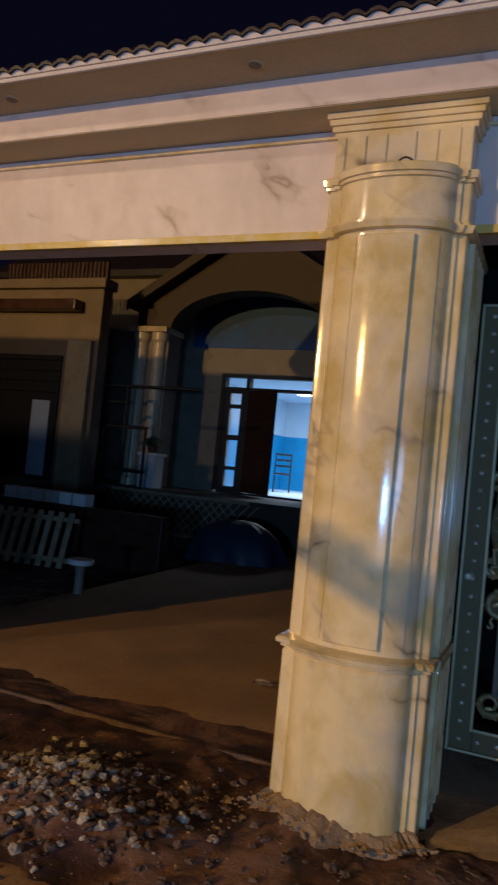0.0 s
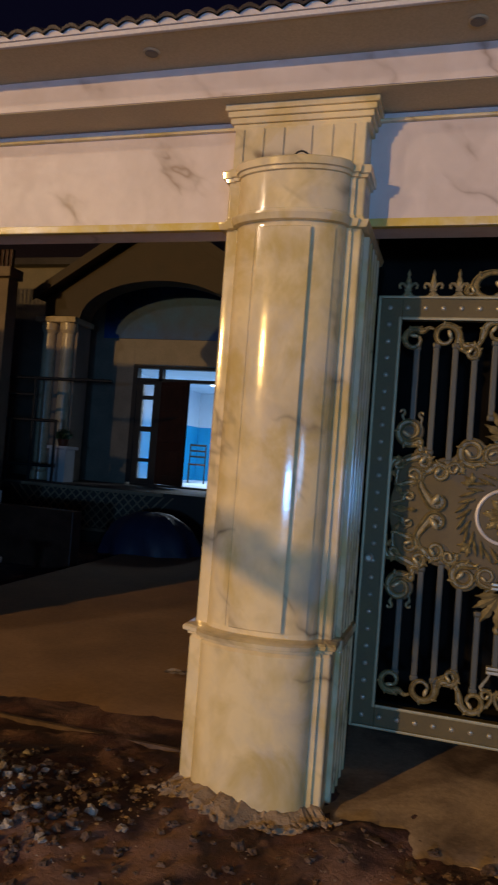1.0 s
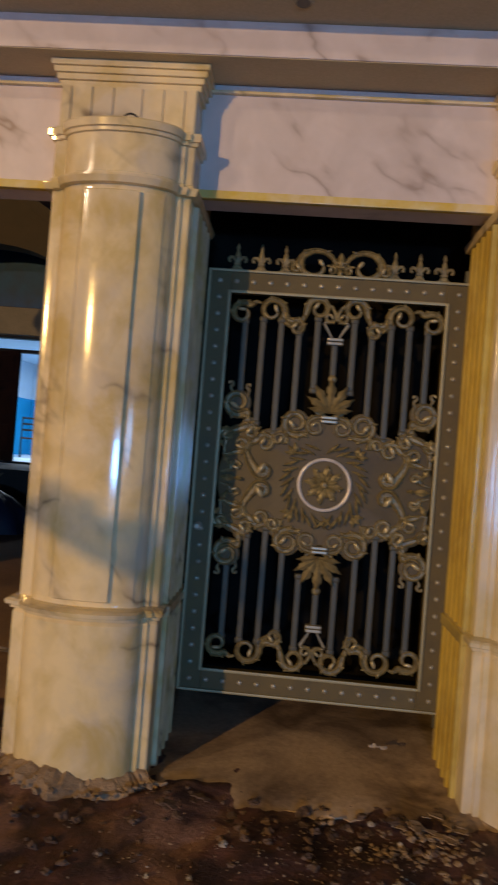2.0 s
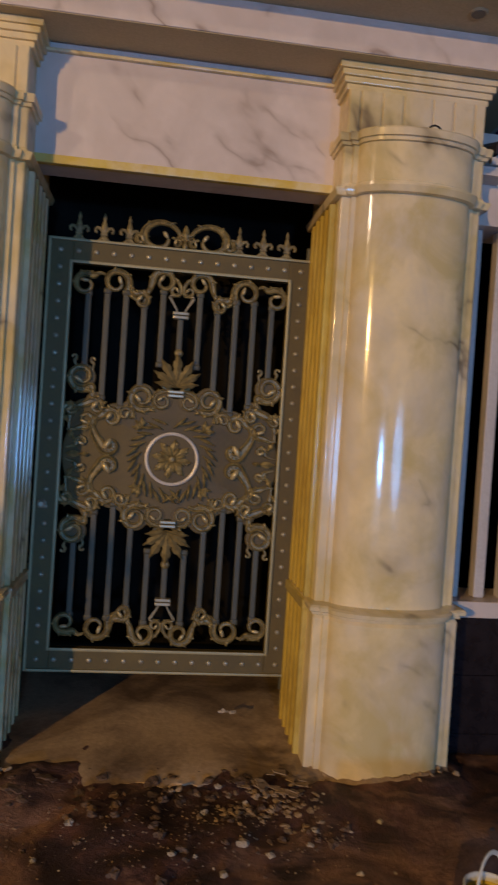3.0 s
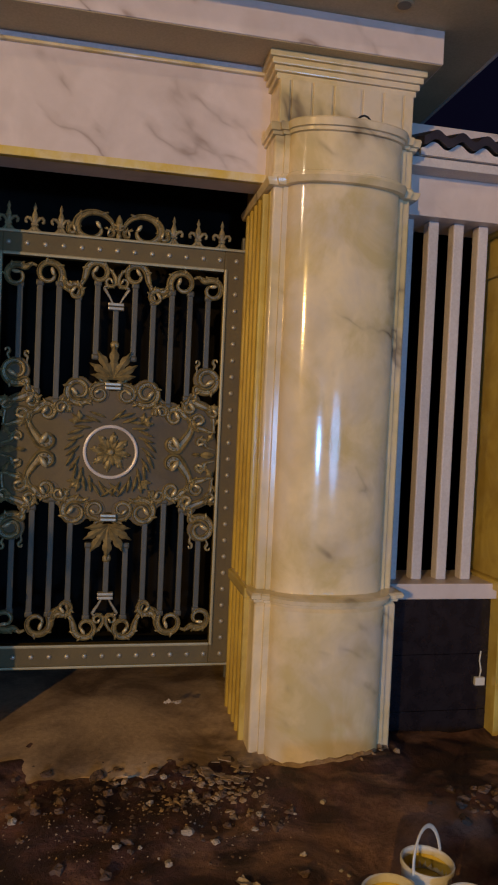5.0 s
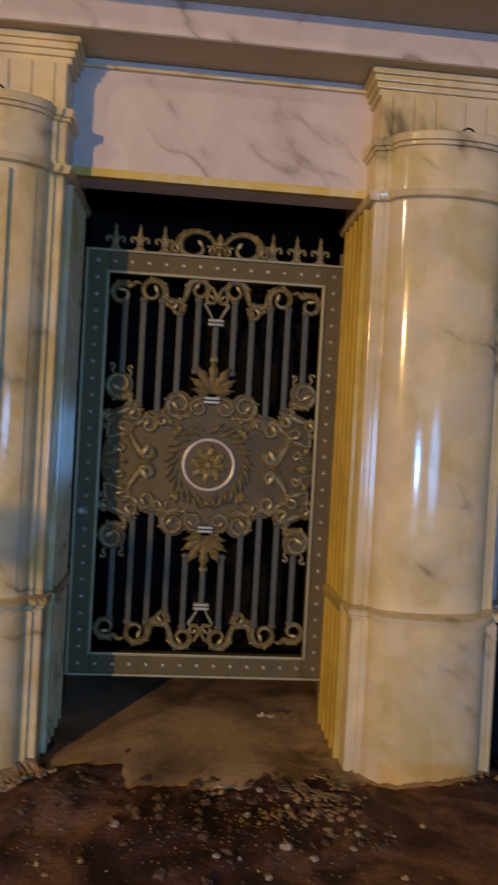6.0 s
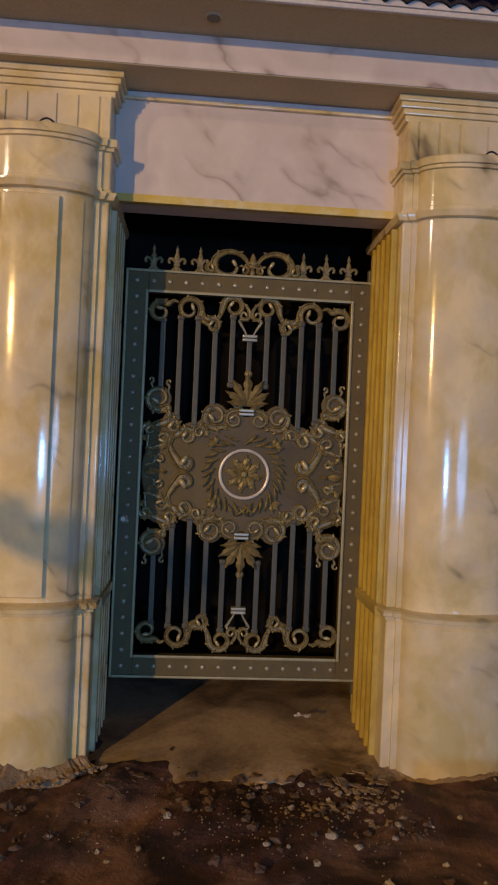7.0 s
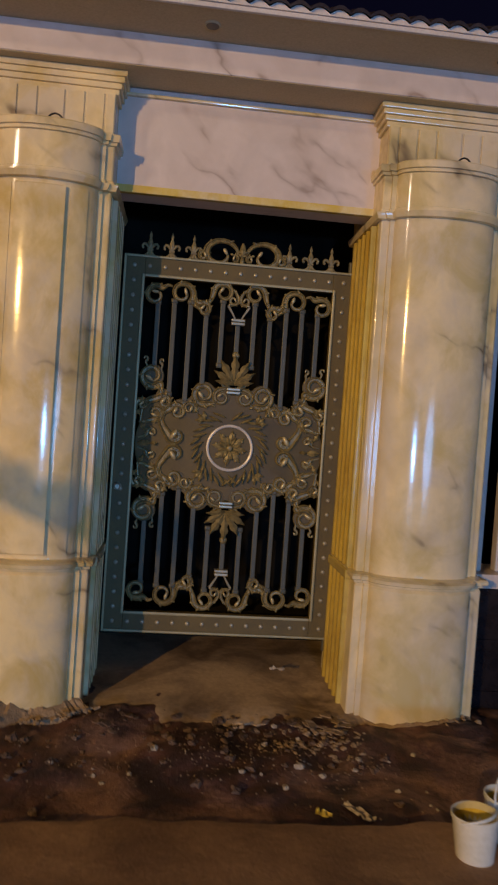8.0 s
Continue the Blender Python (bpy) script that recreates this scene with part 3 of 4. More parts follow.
petal = finish(leaf(0.092, 0.017, 0.010), "petal", M_GILT, True)
small_petal = finish(leaf(0.062, 0.011, 0.010), "petal", M_GILT, True)
for i in range(8):
    part("petal", petal, None, gate).matrix_basis = pose(0, -0.016, MZ) @ pose(0, 0, 0, 0, 45 * i + 8, 0) @ pose(0, 0, 0.014)
    part("petal", small_petal, None, gate).matrix_basis = pose(0, -0.018, MZ) @ pose(0, 0, 0, 0, 45 * i + 30, 0) @ pose(0, 0, 0.012)
bud_me = finish(lathe([(0.012, 0), (0.013, 0.006), (0.009, 0.012), (0.003, 0.014)], 12), "bud", M_GILT, True)
part("bud", bud_me, None, gate).matrix_basis = pose(0, -0.022, MZ, 90) @ Matrix.Diagonal((1.5, 1.5, 1.3, 1))
for i in range(8):
    a = radians(45 * i + 30)
    part("bud", bud_me, None, gate).matrix_basis = pose(0.082 * math.cos(a), -0.018, MZ + 0.082 * math.sin(a), 90) @ Matrix.Diagonal((0.8, 0.8, 0.9, 1))
# wreath of leaves round the ring
wreath = finish(leaf(0.088, 0.0075, 0.016), "wreath_leaf", M_GILT, True)
for i in range(36):
    a = 360 * i / 36
    r = 0.160 + 0.020 * (i % 2)
    part("wreath_leaf", wreath, None, gate).matrix_basis = pose(r * math.sin(radians(a)), -0.010, MZ + r * math.cos(radians(a))) @ pose(0, 0, 0, 0, a + (62 if i % 2 else 48) * (1 if a < 180 else -1), 0)
sprig = finish(leaf(0.060, 0.016, 0.014, 0.006, 2), "sprig", M_GILT, True)
for sx in (-1, 1):
    for sz in (-1, 1):
        for k in (-38, 0, 38):
            part("sprig", sprig, None, gate).matrix_basis = pose(sx * 0.155, -0.010, MZ + sz * 0.150) @ pose(0, 0, 0, 0, (48 if sz > 0 else 132) * sx + k, 0)
# acanthus fans above and below, ties, and side buds
fan = finish(leaf(0.176, 0.030, 0.020, 0.012, 3), "acanthus_leaf", M_LEAFGILT, True)
for sz in (1, -1):
    base = pose(0, -0.008, MZ + sz * 0.375) @ (Matrix.Identity(4) if sz > 0 else pose(0, 0, 0, 0, 180, 0))
    for k, s in ((-82, 0.66), (-58, 0.82), (-31, 0.94), (0, 1.02), (31, 0.94), (58, 0.82), (82, 0.66)):
        part("acanthus_leaf", fan, None, gate).matrix_basis = base @ pose(0, -0.004 * (1 + abs(k) / 30), 0, 0, k, 0) @ Matrix.Diagonal((s, 1, s, 1))
    part("bud", bud_me, None, gate).matrix_basis = pose(0, -0.010, MZ + sz * 0.548, 90) @ Matrix.Diagonal((1.7, 1.7, 1.2, 1))
    for dz in (0.337, 0.742):
        for j in (-0.010, 0.010):
            part("tie_band", cube(-0.040, 0.040, -0.034, 0.008, MZ + sz * dz + j - 0.008, MZ + sz * dz + j + 0.008, bevel=0.004), M_STUD, gate, "pale tie band")
side_bud = finish(leaf(0.075, 0.018, 0.02, 0.008), "side_bud", M_GILT, True)
for sx in (-1, 1):
    part("side_bud", side_bud, None, gate).matrix_basis = pose(sx * 0.465, -0.010, MZ, 0, 90 * sx, 0)
    part("side_bud", side_bud, None, gate).matrix_basis = pose(sx * 0.465, -0.010, MZ, 0, -90 * sx, 0) @ Matrix.Diagonal((0.6, 1, 0.6, 1))
    for k in (-1, 1):
        for j, (dx, dz, ang) in enumerate(((0.50, 0.07, 30), (0.53, 0.16, 50), (0.44, 0.13, -20), (0.50, 0.24, 70))):
            part("sprig", sprig, None, gate).matrix_basis = pose(sx * dx, -0.008, MZ + k * dz, 0, sx * (ang if k > 0 else 180 - ang), 0)

# upright bars, above and below the medallion
bar_rows = {1: (1.690, 2.065), 2: (1.560, 1.985), 3: (1.455, 2.045), 4: (1.500, 2.045), 5: (1.650, 2.030)}
for k in range(-5, 6):
    x = k * 0.0945
    z0, z1 = bar_rows[abs(k)] if k else (1.700, 1.945)
    for sz in (1, -1):
        a, b = sorted((MZ + sz * (z0 - MZ), MZ + sz * (z1 - MZ)))
        bar = part("upright_bar", cube(x - 0.0145, x + 0.0145, -0.013, 0.013, a, b, bevel=0.004), M_GREY, gate)
        if k:
            for e in (a, b):
                part("bar_collar", cube(x - 0.020, x + 0.020, -0.018, 0.018, e - 0.016, e + 0.016, bevel=0.010), M_GREY, bar)

# cresting on the top rail
ft = bmesh.new()
sweep(ft, [(0, 0, 0.0), (0, 0, 0.03), (0, 0, 0.055), (0, 0, 0.075), (0, 0, 0.092), (0, 0, 0.106), (0, 0, 0.118), (0, 0, 0.145)], [0.010, 0.008, 0.010, 0.016, 0.011, 0.006, 0.010, 0.001], 8, 0.5)
for s in (-1, 1):
    pts = [(s * x, 0, z) for x, z in ((0.004, 0.036), (0.012, 0.054), (0.024, 0.068), (0.037, 0.070), (0.045, 0.060), (0.043, 0.048), (0.035, 0.046))]
    sweep(ft, pts, [0.006, 0.008, 0.009, 0.009, 0.008, 0.008, 0.007], 6, 0.7)
    pts = [(s * x, 0, z) for x, z in ((0.005, 0.034), (0.010, 0.018), (0.020, 0.006), (0.032, 0.001))]
    sweep(ft, pts, [0.007, 0.009, 0.009, 0.006], 6, 0.7)
box(ft, -0.017, 0.017, -0.009, 0.009, 0.030, 0.040)
finial_me = finish(ft, "finial", M_GILT, True)
for x in (-0.535, -0.410, -0.283, 0.283, 0.410, 0.535):
    part("finial", finial_me, None, gate).matrix_basis = pose(x - 0.004, -0.004, GZ1)
scroll_pair(0.108, GZ1 + 0.046, 0.088, 175, 1.45, -1, w=0.0105, steps=34, stretch=1.22)
scroll_pair(0.228, GZ1 + 0.030, 0.028, 140, 1.3, -1, w=0.0085)
scroll_pair(0.045, GZ1 + 0.026, 0.022, 60, 1.2, 1, w=0.007)
part("crest_bud", lathe([(0.012, 0), (0.016, 0.02), (0.010, 0.035), (0.018, 0.055), (0.022, 0.075), (0.014, 0.105), (0.004, 0.125)], 12), M_GILT, gate, "", True).matrix_basis = pose(0, -0.004, GZ1 - 0.002)
for z in (GZ1 - 0.005, GZ0 - 0.075):
    part("hinge_pin", lathe([(0.014, 0), (0.016, 0.004), (0.016, 0.068), (0.012, 0.075)], 14), M_GREY, gate, "", True).matrix_basis = pose(GX1 - 0.018, 0, z)
part("lock_knob", lathe([(0.026, 0), (0.026, 0.006), (0.012, 0.012), (0.012, 0.022), (0.022, 0.030), (0.024, 0.040), (0.014, 0.048)], 18), M_STUD, gate, "round pale lock knob", True).matrix_basis = pose(GX0 + 0.045, -0.0215, 0.945, 90) @ Matrix.Diagonal((0.85, 0.85, 0.85, 1))

# ---- ground ----


def smooth_step(a, b, x):
    t = min(1, max(0, (x - a) / (b - a)))
    return t * t * (3 - 2 * t)


def soil_height(x, y):
    z = -0.150
    z += 0.030 * noise.noise((x * 0.9, y * 0.9, 1.0)) + 0.034 * noise.noise((x * 2.9, y * 2.9, 4.0)) + 0.016 * noise.noise((x * 8, y * 8, 7.0)) + 0.008 * noise.noise((x * 21, y * 21, 2.0))
    near = smooth_step(-2.4, -1.5, y) * (1 - smooth_step(-0.3, 0.1, y))
    z = -0.150 + (z + 0.150) * (0.15 + 0.85 * near)
    # mound at the rubble, heap in front of the gate
    z += 0.13 * math.exp(-((x + 2.15) / 0.42) ** 2 - ((y + 1.02) / 0.36) ** 2)
    z += 0.035 * math.exp(-((x + 0.05) / 0.28) ** 2 - ((y + 1.22) / 0.20) ** 2)
    z += (0.032 * smooth_step(-1.45, -0.95, y) - 0.020) * smooth_step(0.5, 0.9, x) * near
    z -= 0.060 * smooth_step(1.30, 1.50, x) * smooth_step(-0.95, -0.40, y)
    return z - 0.03 * smooth_step(0.0, 0.3, y)


def sheet(xs, ys, height):
    bm = bmesh.new()
    g = [[bm.verts.new((x, y, height(x, y))) for x in xs] for y in ys]
    for a, b in zip(g, g[1:]):
        for i in range(len(xs) - 1):
            bm.faces.new((a[i], a[i + 1], b[i + 1], b[i]))
    return bm


def steps(a, b, d):
    n = max(1, round((b - a) / d))
    return [a + (b - a) * i / n for i in range(n)]


gx = [-400, -60, -20] + steps(-9, -3.2, 0.4) + steps(-3.2, 2.6, 0.03) + steps(2.6, 8, 0.4) + [8, 20, 60, 400]
gy = [-400, -60, -25, -14, -8, -5] + steps(-3.5, -1.9, 0.15) + steps(-1.9, 0.1, 0.03) + steps(0.1, 8, 0.6) + [8, 14, 25, 60, 400]
structure("ground", sheet(gx, gy, soil_height), M_SOIL, "dark damp trampled soil with clods in front of the gateway", "ground", True)


def ragged_slab(name, x0, x1, y_front, y_back, z_front, z_back, amp, material, label, seed, category, bulge=0.0):
    """A slab whose front edge is broken and whose surface is slightly uneven."""
    xs, n = steps(x0, x1, 0.03) + [x1], 14
    bm = bmesh.new()
    top = []
    for x in xs:
        fy = y_front + amp * (noise.noise((x * 2.2, seed, 0.5)) * 1.2 + 0.5 * noise.noise((x * 7, seed, 2)) + 0.25 * noise.noise((x * 19, seed, 3)))
        fy -= bulge * math.exp(-((x - 0.45) / 0.26) ** 2)
        col = []
        for j in range(n + 1):
            t = (j / n) ** 1.5
            y = fy + (y_back - fy) * t
            z = z_front + (z_back - z_front) * t + 0.006 * noise.noise((x * 3, y * 3, seed)) + (-0.012 if j == 0 else 0)
            col.append(bm.verts.new((x, y, z)))
        skirt = bm.verts.new((x, fy - 0.01, z_front - 0.10))
        top.append([skirt] + col)
    for a, b in zip(top, top[1:]):
        for j in range(n + 1):
            bm.faces.new((a[j], b[j], b[j + 1], a[j + 1]))
    return structure(name, bm, material, label, category, True)


ragged_slab("apron", -0.86, 0.90, -0.68, 2.5, -0.142, -0.055, 0.18, M_CONC, "worn concrete apron with broken front edge under the gate", 3.0, "apron", 0.12)
ragged_slab("driveway", -4.75, -1.30, 0.10, 7.2, -0.156, -0.02, 0.17, M_DRIVE, "worn concrete driveway lit by street lamp", 9.0, "driveway")
structure("threshold_rail", cube(-4.75, -1.37, -0.185, -0.155, -0.22, -0.138, bevel=0.006), M_CLOD, "narrow concrete threshold strip across the driveway", "threshold")
rx = [-60, -20, -8] + steps(-4, 4, 0.04) + [4, 8, 20, 60]
bm = bmesh.new()
rows = []
for x in rx:
    e = -1.62 + 0.05 * noise.noise((x * 1.7, 5, 1)) + 0.03 * noise.noise((x * 6, 5, 2)) if abs(x) < 5 else -1.62
    col = [(e + 0.02, -0.19), (e, -0.128), (e - 0.05, -0.118), (-2.4, -0.112), (-4, -0.105), (-9, -0.09), (-22, -0.09)]
    rows.append([bm.verts.new((x, y, z)) for y, z in col])
for a, b in zip(rows, rows[1:]):
    for j in range(6):
        bm.faces.new((a[j], a[j + 1], b[j + 1], b[j]))
structure("road", bm, M_ROAD, "dusty brown road surface along the soil strip", "road", True)


def rock_mesh(name, seed, material, squash=0.7):
    bm = bmesh.new()
    bmesh.ops.create_icosphere(bm, subdivisions=2, radius=1.0)
    for v in bm.verts:
        v.co *= 0.75 + 0.5 * noise.noise(v.co * 1.1 + Vector((seed * 7.3, 0, 0))) + 0.22 * noise.noise(v.co * 3.3 + Vector((0, seed * 3.1, 0)))
        v.co.x *= 1.2
        v.co.z *= squash
    return finish(bm, name, material)


stones = [rock_mesh("stone", i + 1, M_STONE) for i in range(6)]
clods = [rock_mesh("clod", i + 11, M_CLOD) for i in range(6)]
rng = random.Random(4)


def scatter(parent, meshes, name, n, place, size):
    for _ in range(n):
        x, y = place()
        s = size()
        o = part(name, rng.choice(meshes), None, parent)
        o.matrix_world = pose(x, y, soil_height(x, y) + s * 0.25, rng.uniform(-25, 25), rng.uniform(-25, 25), rng.uniform(0, 360)) @ Matrix.Diagonal((s, s, s, 1))


pile = thing("rubble_pile", "heap of pale broken stones and earth clods on the soil", "rubble")
scatter(pile, stones, "stone", 290, lambda: (rng.gauss(-2.20, 0.25), rng.gauss(-1.06, 0.24)), lambda: rng.choice((0.008, 0.010, 0.013, 0.016, 0.020, 0.026, 0.034)))
scatter(pile, clods, "clod", 290, lambda: (rng.gauss(-2.05, 0.36), rng.gauss(-1.14, 0.30)), lambda: rng.choice((0.010, 0.014, 0.018, 0.024, 0.032)))
# fine gravel between the stones
gravel_v, gravel_f = [], []
for _ in range(1100):
    if rng.random() < 0.55:
        x, y = rng.gauss(-2.15, 0.36), rng.gauss(-1.08, 0.32)
    else:
        x, y = rng.gauss(0.1, 0.42), rng.gauss(-1.08, 0.18)
        if x > 0.78:
            continue
    r, z, b0 = rng.uniform(0.002, 0.007), soil_height(x, y), len(gravel_v)
    for dx, dy, dz in ((1, 0, 0), (-0.4, 0.9, 0), (-0.5, -0.8, 0), (0.1, 0, 1.1)):
        gravel_v.append((x + dx * r * rng.uniform(0.7, 1.3), y + dy * r * rng.uniform(0.7, 1.3), z + dz * r - 0.001))
    gravel_f += [(b0, b0 + 1, b0 + 3), (b0 + 1, b0 + 2, b0 + 3), (b0 + 2, b0, b0 + 3)]
gravel_me = bpy.data.meshes.new("gravel")
gravel_me.from_pydata(gravel_v, [], gravel_f)
gravel_me.materials.append(M_MORTAR)
tagged(new("gravel", gravel_me), "fine tan gravel strewn over the damp soil", "gravel", "", "stuff")
debris = thing("debris", "loose pale stone chips and clods strewn over the soil", "debris")
scatter(debris, stones, "stone", 16, lambda: (rng.gauss(0.35, 0.22), rng.gauss(-1.08, 0.16)), lambda: rng.choice((0.005, 0.006, 0.008, 0.010, 0.018)))
scatter(debris, stones, "stone", 40, lambda: (rng.uniform(-1.8, 0.9), rng.triangular(-1.6, -0.7, -1.1)), lambda: rng.choice((0.004, 0.005, 0.006, 0.009, 0.014)))
scatter(debris, clods, "clod", 240, lambda: (rng.uniform(-2.9, 0.75), rng.triangular(-1.65, -0.62, -0.85)), lambda: rng.choice((0.005, 0.007, 0.010, 0.014, 0.024)))

scatter(debris, clods, "clod", 40, lambda: (rng.gauss(1.60, 0.13), rng.gauss(-1.12, 0.09)), lambda: rng.choice((0.008, 0.012, 0.018, 0.026, 0.034)))

# mortar droppings round the pillar feet
chunks = [rock_mesh("chunk", i + 21, M_MORTAR, 0.6) for i in range(5)]
for px_, sd, big, words in ((AX, 2.0, 1.0, "crumbly dry mortar heaped at the pillar foot"), (BX, 6.0, 0.12, "thin crumbly mortar line at the pillar foot")):
    bm = bmesh.new()
    path = [(x, y) for x, y, _ in outline(0, 0.012, 0.035)[1:-1]]
    fine = []
    for (x0, y0), (x1, y1) in zip(path, path[1:]):
        k = max(1, int(math.hypot(x1 - x0, y1 - y0) / 0.012))
        fine += [(x0 + (x1 - x0) * j / k, y0 + (y1 - y0) * j / k) for j in range(k)]
    rings = []
    for i, (x, y) in enumerate(fine):
        t = i / (len(fine) - 1)
        nrm = Vector((x, y - 0.25, 0)).normalized()
        wdt = big * max(0.02, 0.085 + 0.06 * noise.noise((t * 9, sd, 0)) + 0.03 * noise.noise((t * 30, sd, 5)))
        hgt = big * (0.040 + 0.030 * noise.noise((t * 12, sd, 3)) + 0.014 * noise.noise((t * 45, sd, 8)))
        prof = [(-0.03, hgt), (0.002, hgt), (wdt * 0.3, hgt * 0.72), (wdt * 0.6, hgt * 0.42), (wdt * 0.85, hgt * 0.2), (wdt + 0.02, -0.03), (-0.03, -0.03)]
        rings.append([(px_ + x + nrm.x * d, PILLAR_Y + y + nrm.y * d, soil_height(px_ + x, PILLAR_Y + y) + 0.008 + h + 0.012 * noise.noise((x * 40, y * 40, d * 60 + sd))) for d, h in prof])
    fillet = tagged(part("mortar_fillet", loft(rings), M_MORTAR, None, words, True), "", "mortar")
    for _ in range(int(90 * big)):
        x, y = rng.choice(fine)
        nrm = Vector((x, y - 0.25, 0)).normalized()
        d, s_ = rng.uniform(0.01, 0.13) * (0.4 + 0.6 * big), rng.choice((0.006, 0.009, 0.012, 0.018))
        wx, wy = px_ + x + nrm.x * d, PILLAR_Y + y + nrm.y * d
        c = part("chunk", rng.choice(chunks), None, fillet)
        c.matrix_world = pose(wx, wy, soil_height(wx, wy) + 0.02 * big + 0.2 * s_, rng.uniform(-30, 30), rng.uniform(-30, 30), rng.uniform(0, 360)) @ Matrix.Diagonal((s_, s_, s_, 1))

for _ in range(130):
    x, y, s_ = rng.gauss(-1.58, 0.16), rng.gauss(-0.80, 0.14), rng.choice((0.004, 0.006, 0.009, 0.013, 0.020))
    if x < -1.40:
        part("chunk", rng.choice(chunks), None, debris).matrix_world = pose(x, y, soil_height(x, y) + 0.2 * s_, rng.uniform(-30, 30), rng.uniform(-30, 30), rng.uniform(0, 360)) @ Matrix.Diagonal((s_, s_, s_, 1))

# broken tile shards by the right-hand pillar of the small gate
shard_bm = bmesh.new()
box(shard_bm, -0.05, 0.05, -0.03, 0.035, -0.004, 0.004)
for v in shard_bm.verts:
    v.co.x += 0.02 * noise.noise(v.co * 30)
    v.co.y *= 0.6 + 0.8 * (v.co.x + 0.05) / 0.1
shard_me = finish(shard_bm, "shard", M_MORTAR)
shards = thing("tile_shards", "broken tan mortar and tile shards lying on the apron edge", "shards")
for i in range(26):
    x, y = rng.triangular(0.30, 0.66, 0.62), rng.gauss(-0.76, 0.07)
    part("shard", shard_me, None, shards).matrix_world = pose(x, y, -0.118 + rng.uniform(-0.01, 0.012), rng.uniform(-14, 14), rng.uniform(-14, 14), rng.uniform(0, 360)) @ Matrix.Diagonal((rng.uniform(0.22, 0.62),) * 3 + (1,))

for _ in range(190):
    x, y, s_ = rng.gauss(0.45, 0.16), rng.gauss(-0.88, 0.075), rng.choice((0.004, 0.006, 0.008, 0.012, 0.018))
    if x < 0.72:
        part("chunk", rng.choice(chunks), None, shards).matrix_world = pose(x, y, max(soil_height(x, y), -0.128 if y > -0.84 else -1), rng.uniform(-30, 30), rng.uniform(-30, 30), rng.uniform(0, 360)) @ Matrix.Diagonal((s_, s_, s_, 1))

flakes = [rock_mesh("flake", i + 41, M_CLOD, 0.35) for i in range(4)]
for _ in range(90):
    x, y, s_ = rng.uniform(-0.72, 0.62), rng.gauss(-0.74, 0.09), rng.choice((0.008, 0.012, 0.018, 0.028, 0.040))
    part("flake", rng.choice(flakes), None, debris).matrix_world = pose(x, y, max(soil_height(x, y), -0.138 if y > -0.70 else -1) - 0.1 * s_, rng.uniform(-12, 12), rng.uniform(-12, 12), rng.uniform(0, 360)) @ Matrix.Diagonal((s_, s_, s_, 1))
for x, y, s_ in ((0.32, -1.17, 0.030), (-0.32, -1.02, 0.020), (0.06, -1.25, 0.018), (0.58, -1.14, 0.014), (0.42, -1.22, 0.017), (-0.75, -1.18, 0.016)):
    part("stone", rng.choice(stones), None, debris).matrix_world = pose(x, y, soil_height(x, y) + 0.3 * s_, 10, 5, 360 * s_) @ Matrix.Diagonal((s_, s_, s_, 1))

# ---- side fence ----
fence = structure("fence_wall", cube(1.34, 2.09, -0.26, 0.0, -0.45, 0.512, bevel=0.003), M_BLACKTILE, "low wall clad in glossy black granite tiles", "wall")
for r in range(3):
    for c in range(1):
        part("tile", cube(1.37, 2.055, -0.272, -0.2605, -0.40 + 0.303 * r, -0.40 + 0.303 * r + 0.300, bevel=0.002), M_BLACKTILE, fence)
part("sill", cube(1.36, 2.09, -0.325, 0.02, 0.5125, 0.595, bevel=0.006), M_PANEL, fence, "white marble sill")
for i in range(4):
    b = tagged(part("baluster", cube(-0.029, 0.029, -0.034, 0.034, 0.0, 1.89, bevel=0.009), M_PANEL_PLAIN, None, "white square baluster standing on the marble sill"), "", "baluster", "fence balusters")
    b.matrix_basis = pose(1.474 + 0.1415 * i, -0.20, 0.5955)
top = structure("fence_beam", cube(1.36, 2.09, -0.30, 0.0, 2.486, 2.690, bevel=0.004), M_PANEL, "white veined marble beam over the fence", "beam")
part("coping", cube(1.36, 2.80, -0.42, 0.05, 2.6905, 2.735, bevel=0.004), M_PANEL_PLAIN, top)
part("back_wall", cube(1.36, 2.80, -0.16, 0.05, 2.7355, 3.01, bevel=0.004), M_PANEL, top)

pier = thing("fence_pier", "golden cream marble pier beside the black tiled wall", "pier", "", pose(2.375, -0.30, 0))
part("plinth", cube(-0.34, 0.34, -0.06, 0.40, -0.45, 0.56), M_RIB, pier)
part("belt_moulding", cube(-0.365, 0.365, -0.085, 0.40, 0.5605, 0.615, bevel=0.012), M_RIB, pier)
part("shaft", cube(-0.33, 0.33, -0.05, 0.40, 0.6155, 2.47), M_RIB, pier)
part("raised_panel", cube(-0.25, 0.25, -0.066, -0.0495, 0.68, 2.24, bevel=0.006), M_RIB, pier)
part("necking_ring", cube(-0.355, 0.355, -0.075, 0.40, 2.245, 2.30, bevel=0.012), M_RIB, pier)
part("cap", cube(-0.37, 0.37, -0.09, 0.40, 2.4705, 2.690, bevel=0.012), M_RIB, pier)
tap = thing("wall_tap", "small metal tap on the marble pier", "tap", "", pose(2.070, -0.385, 0.060))
part("body", lathe([(0.018, 0), (0.022, 0.01), (0.022, 0.07), (0.012, 0.085)], 14), M_DARKWOOD, tap, "", True).matrix_basis = pose(0, 0.01, 0, 90)
part("handle", cube(-0.03, 0.06, -0.065, -0.04, -0.012, 0.012, bevel=0.006), M_DARKWOOD, tap)
box_ = thing("switch_box", "small white box with cable on the black tiles", "box", "", pose(1.985, -0.2725, 0.06))
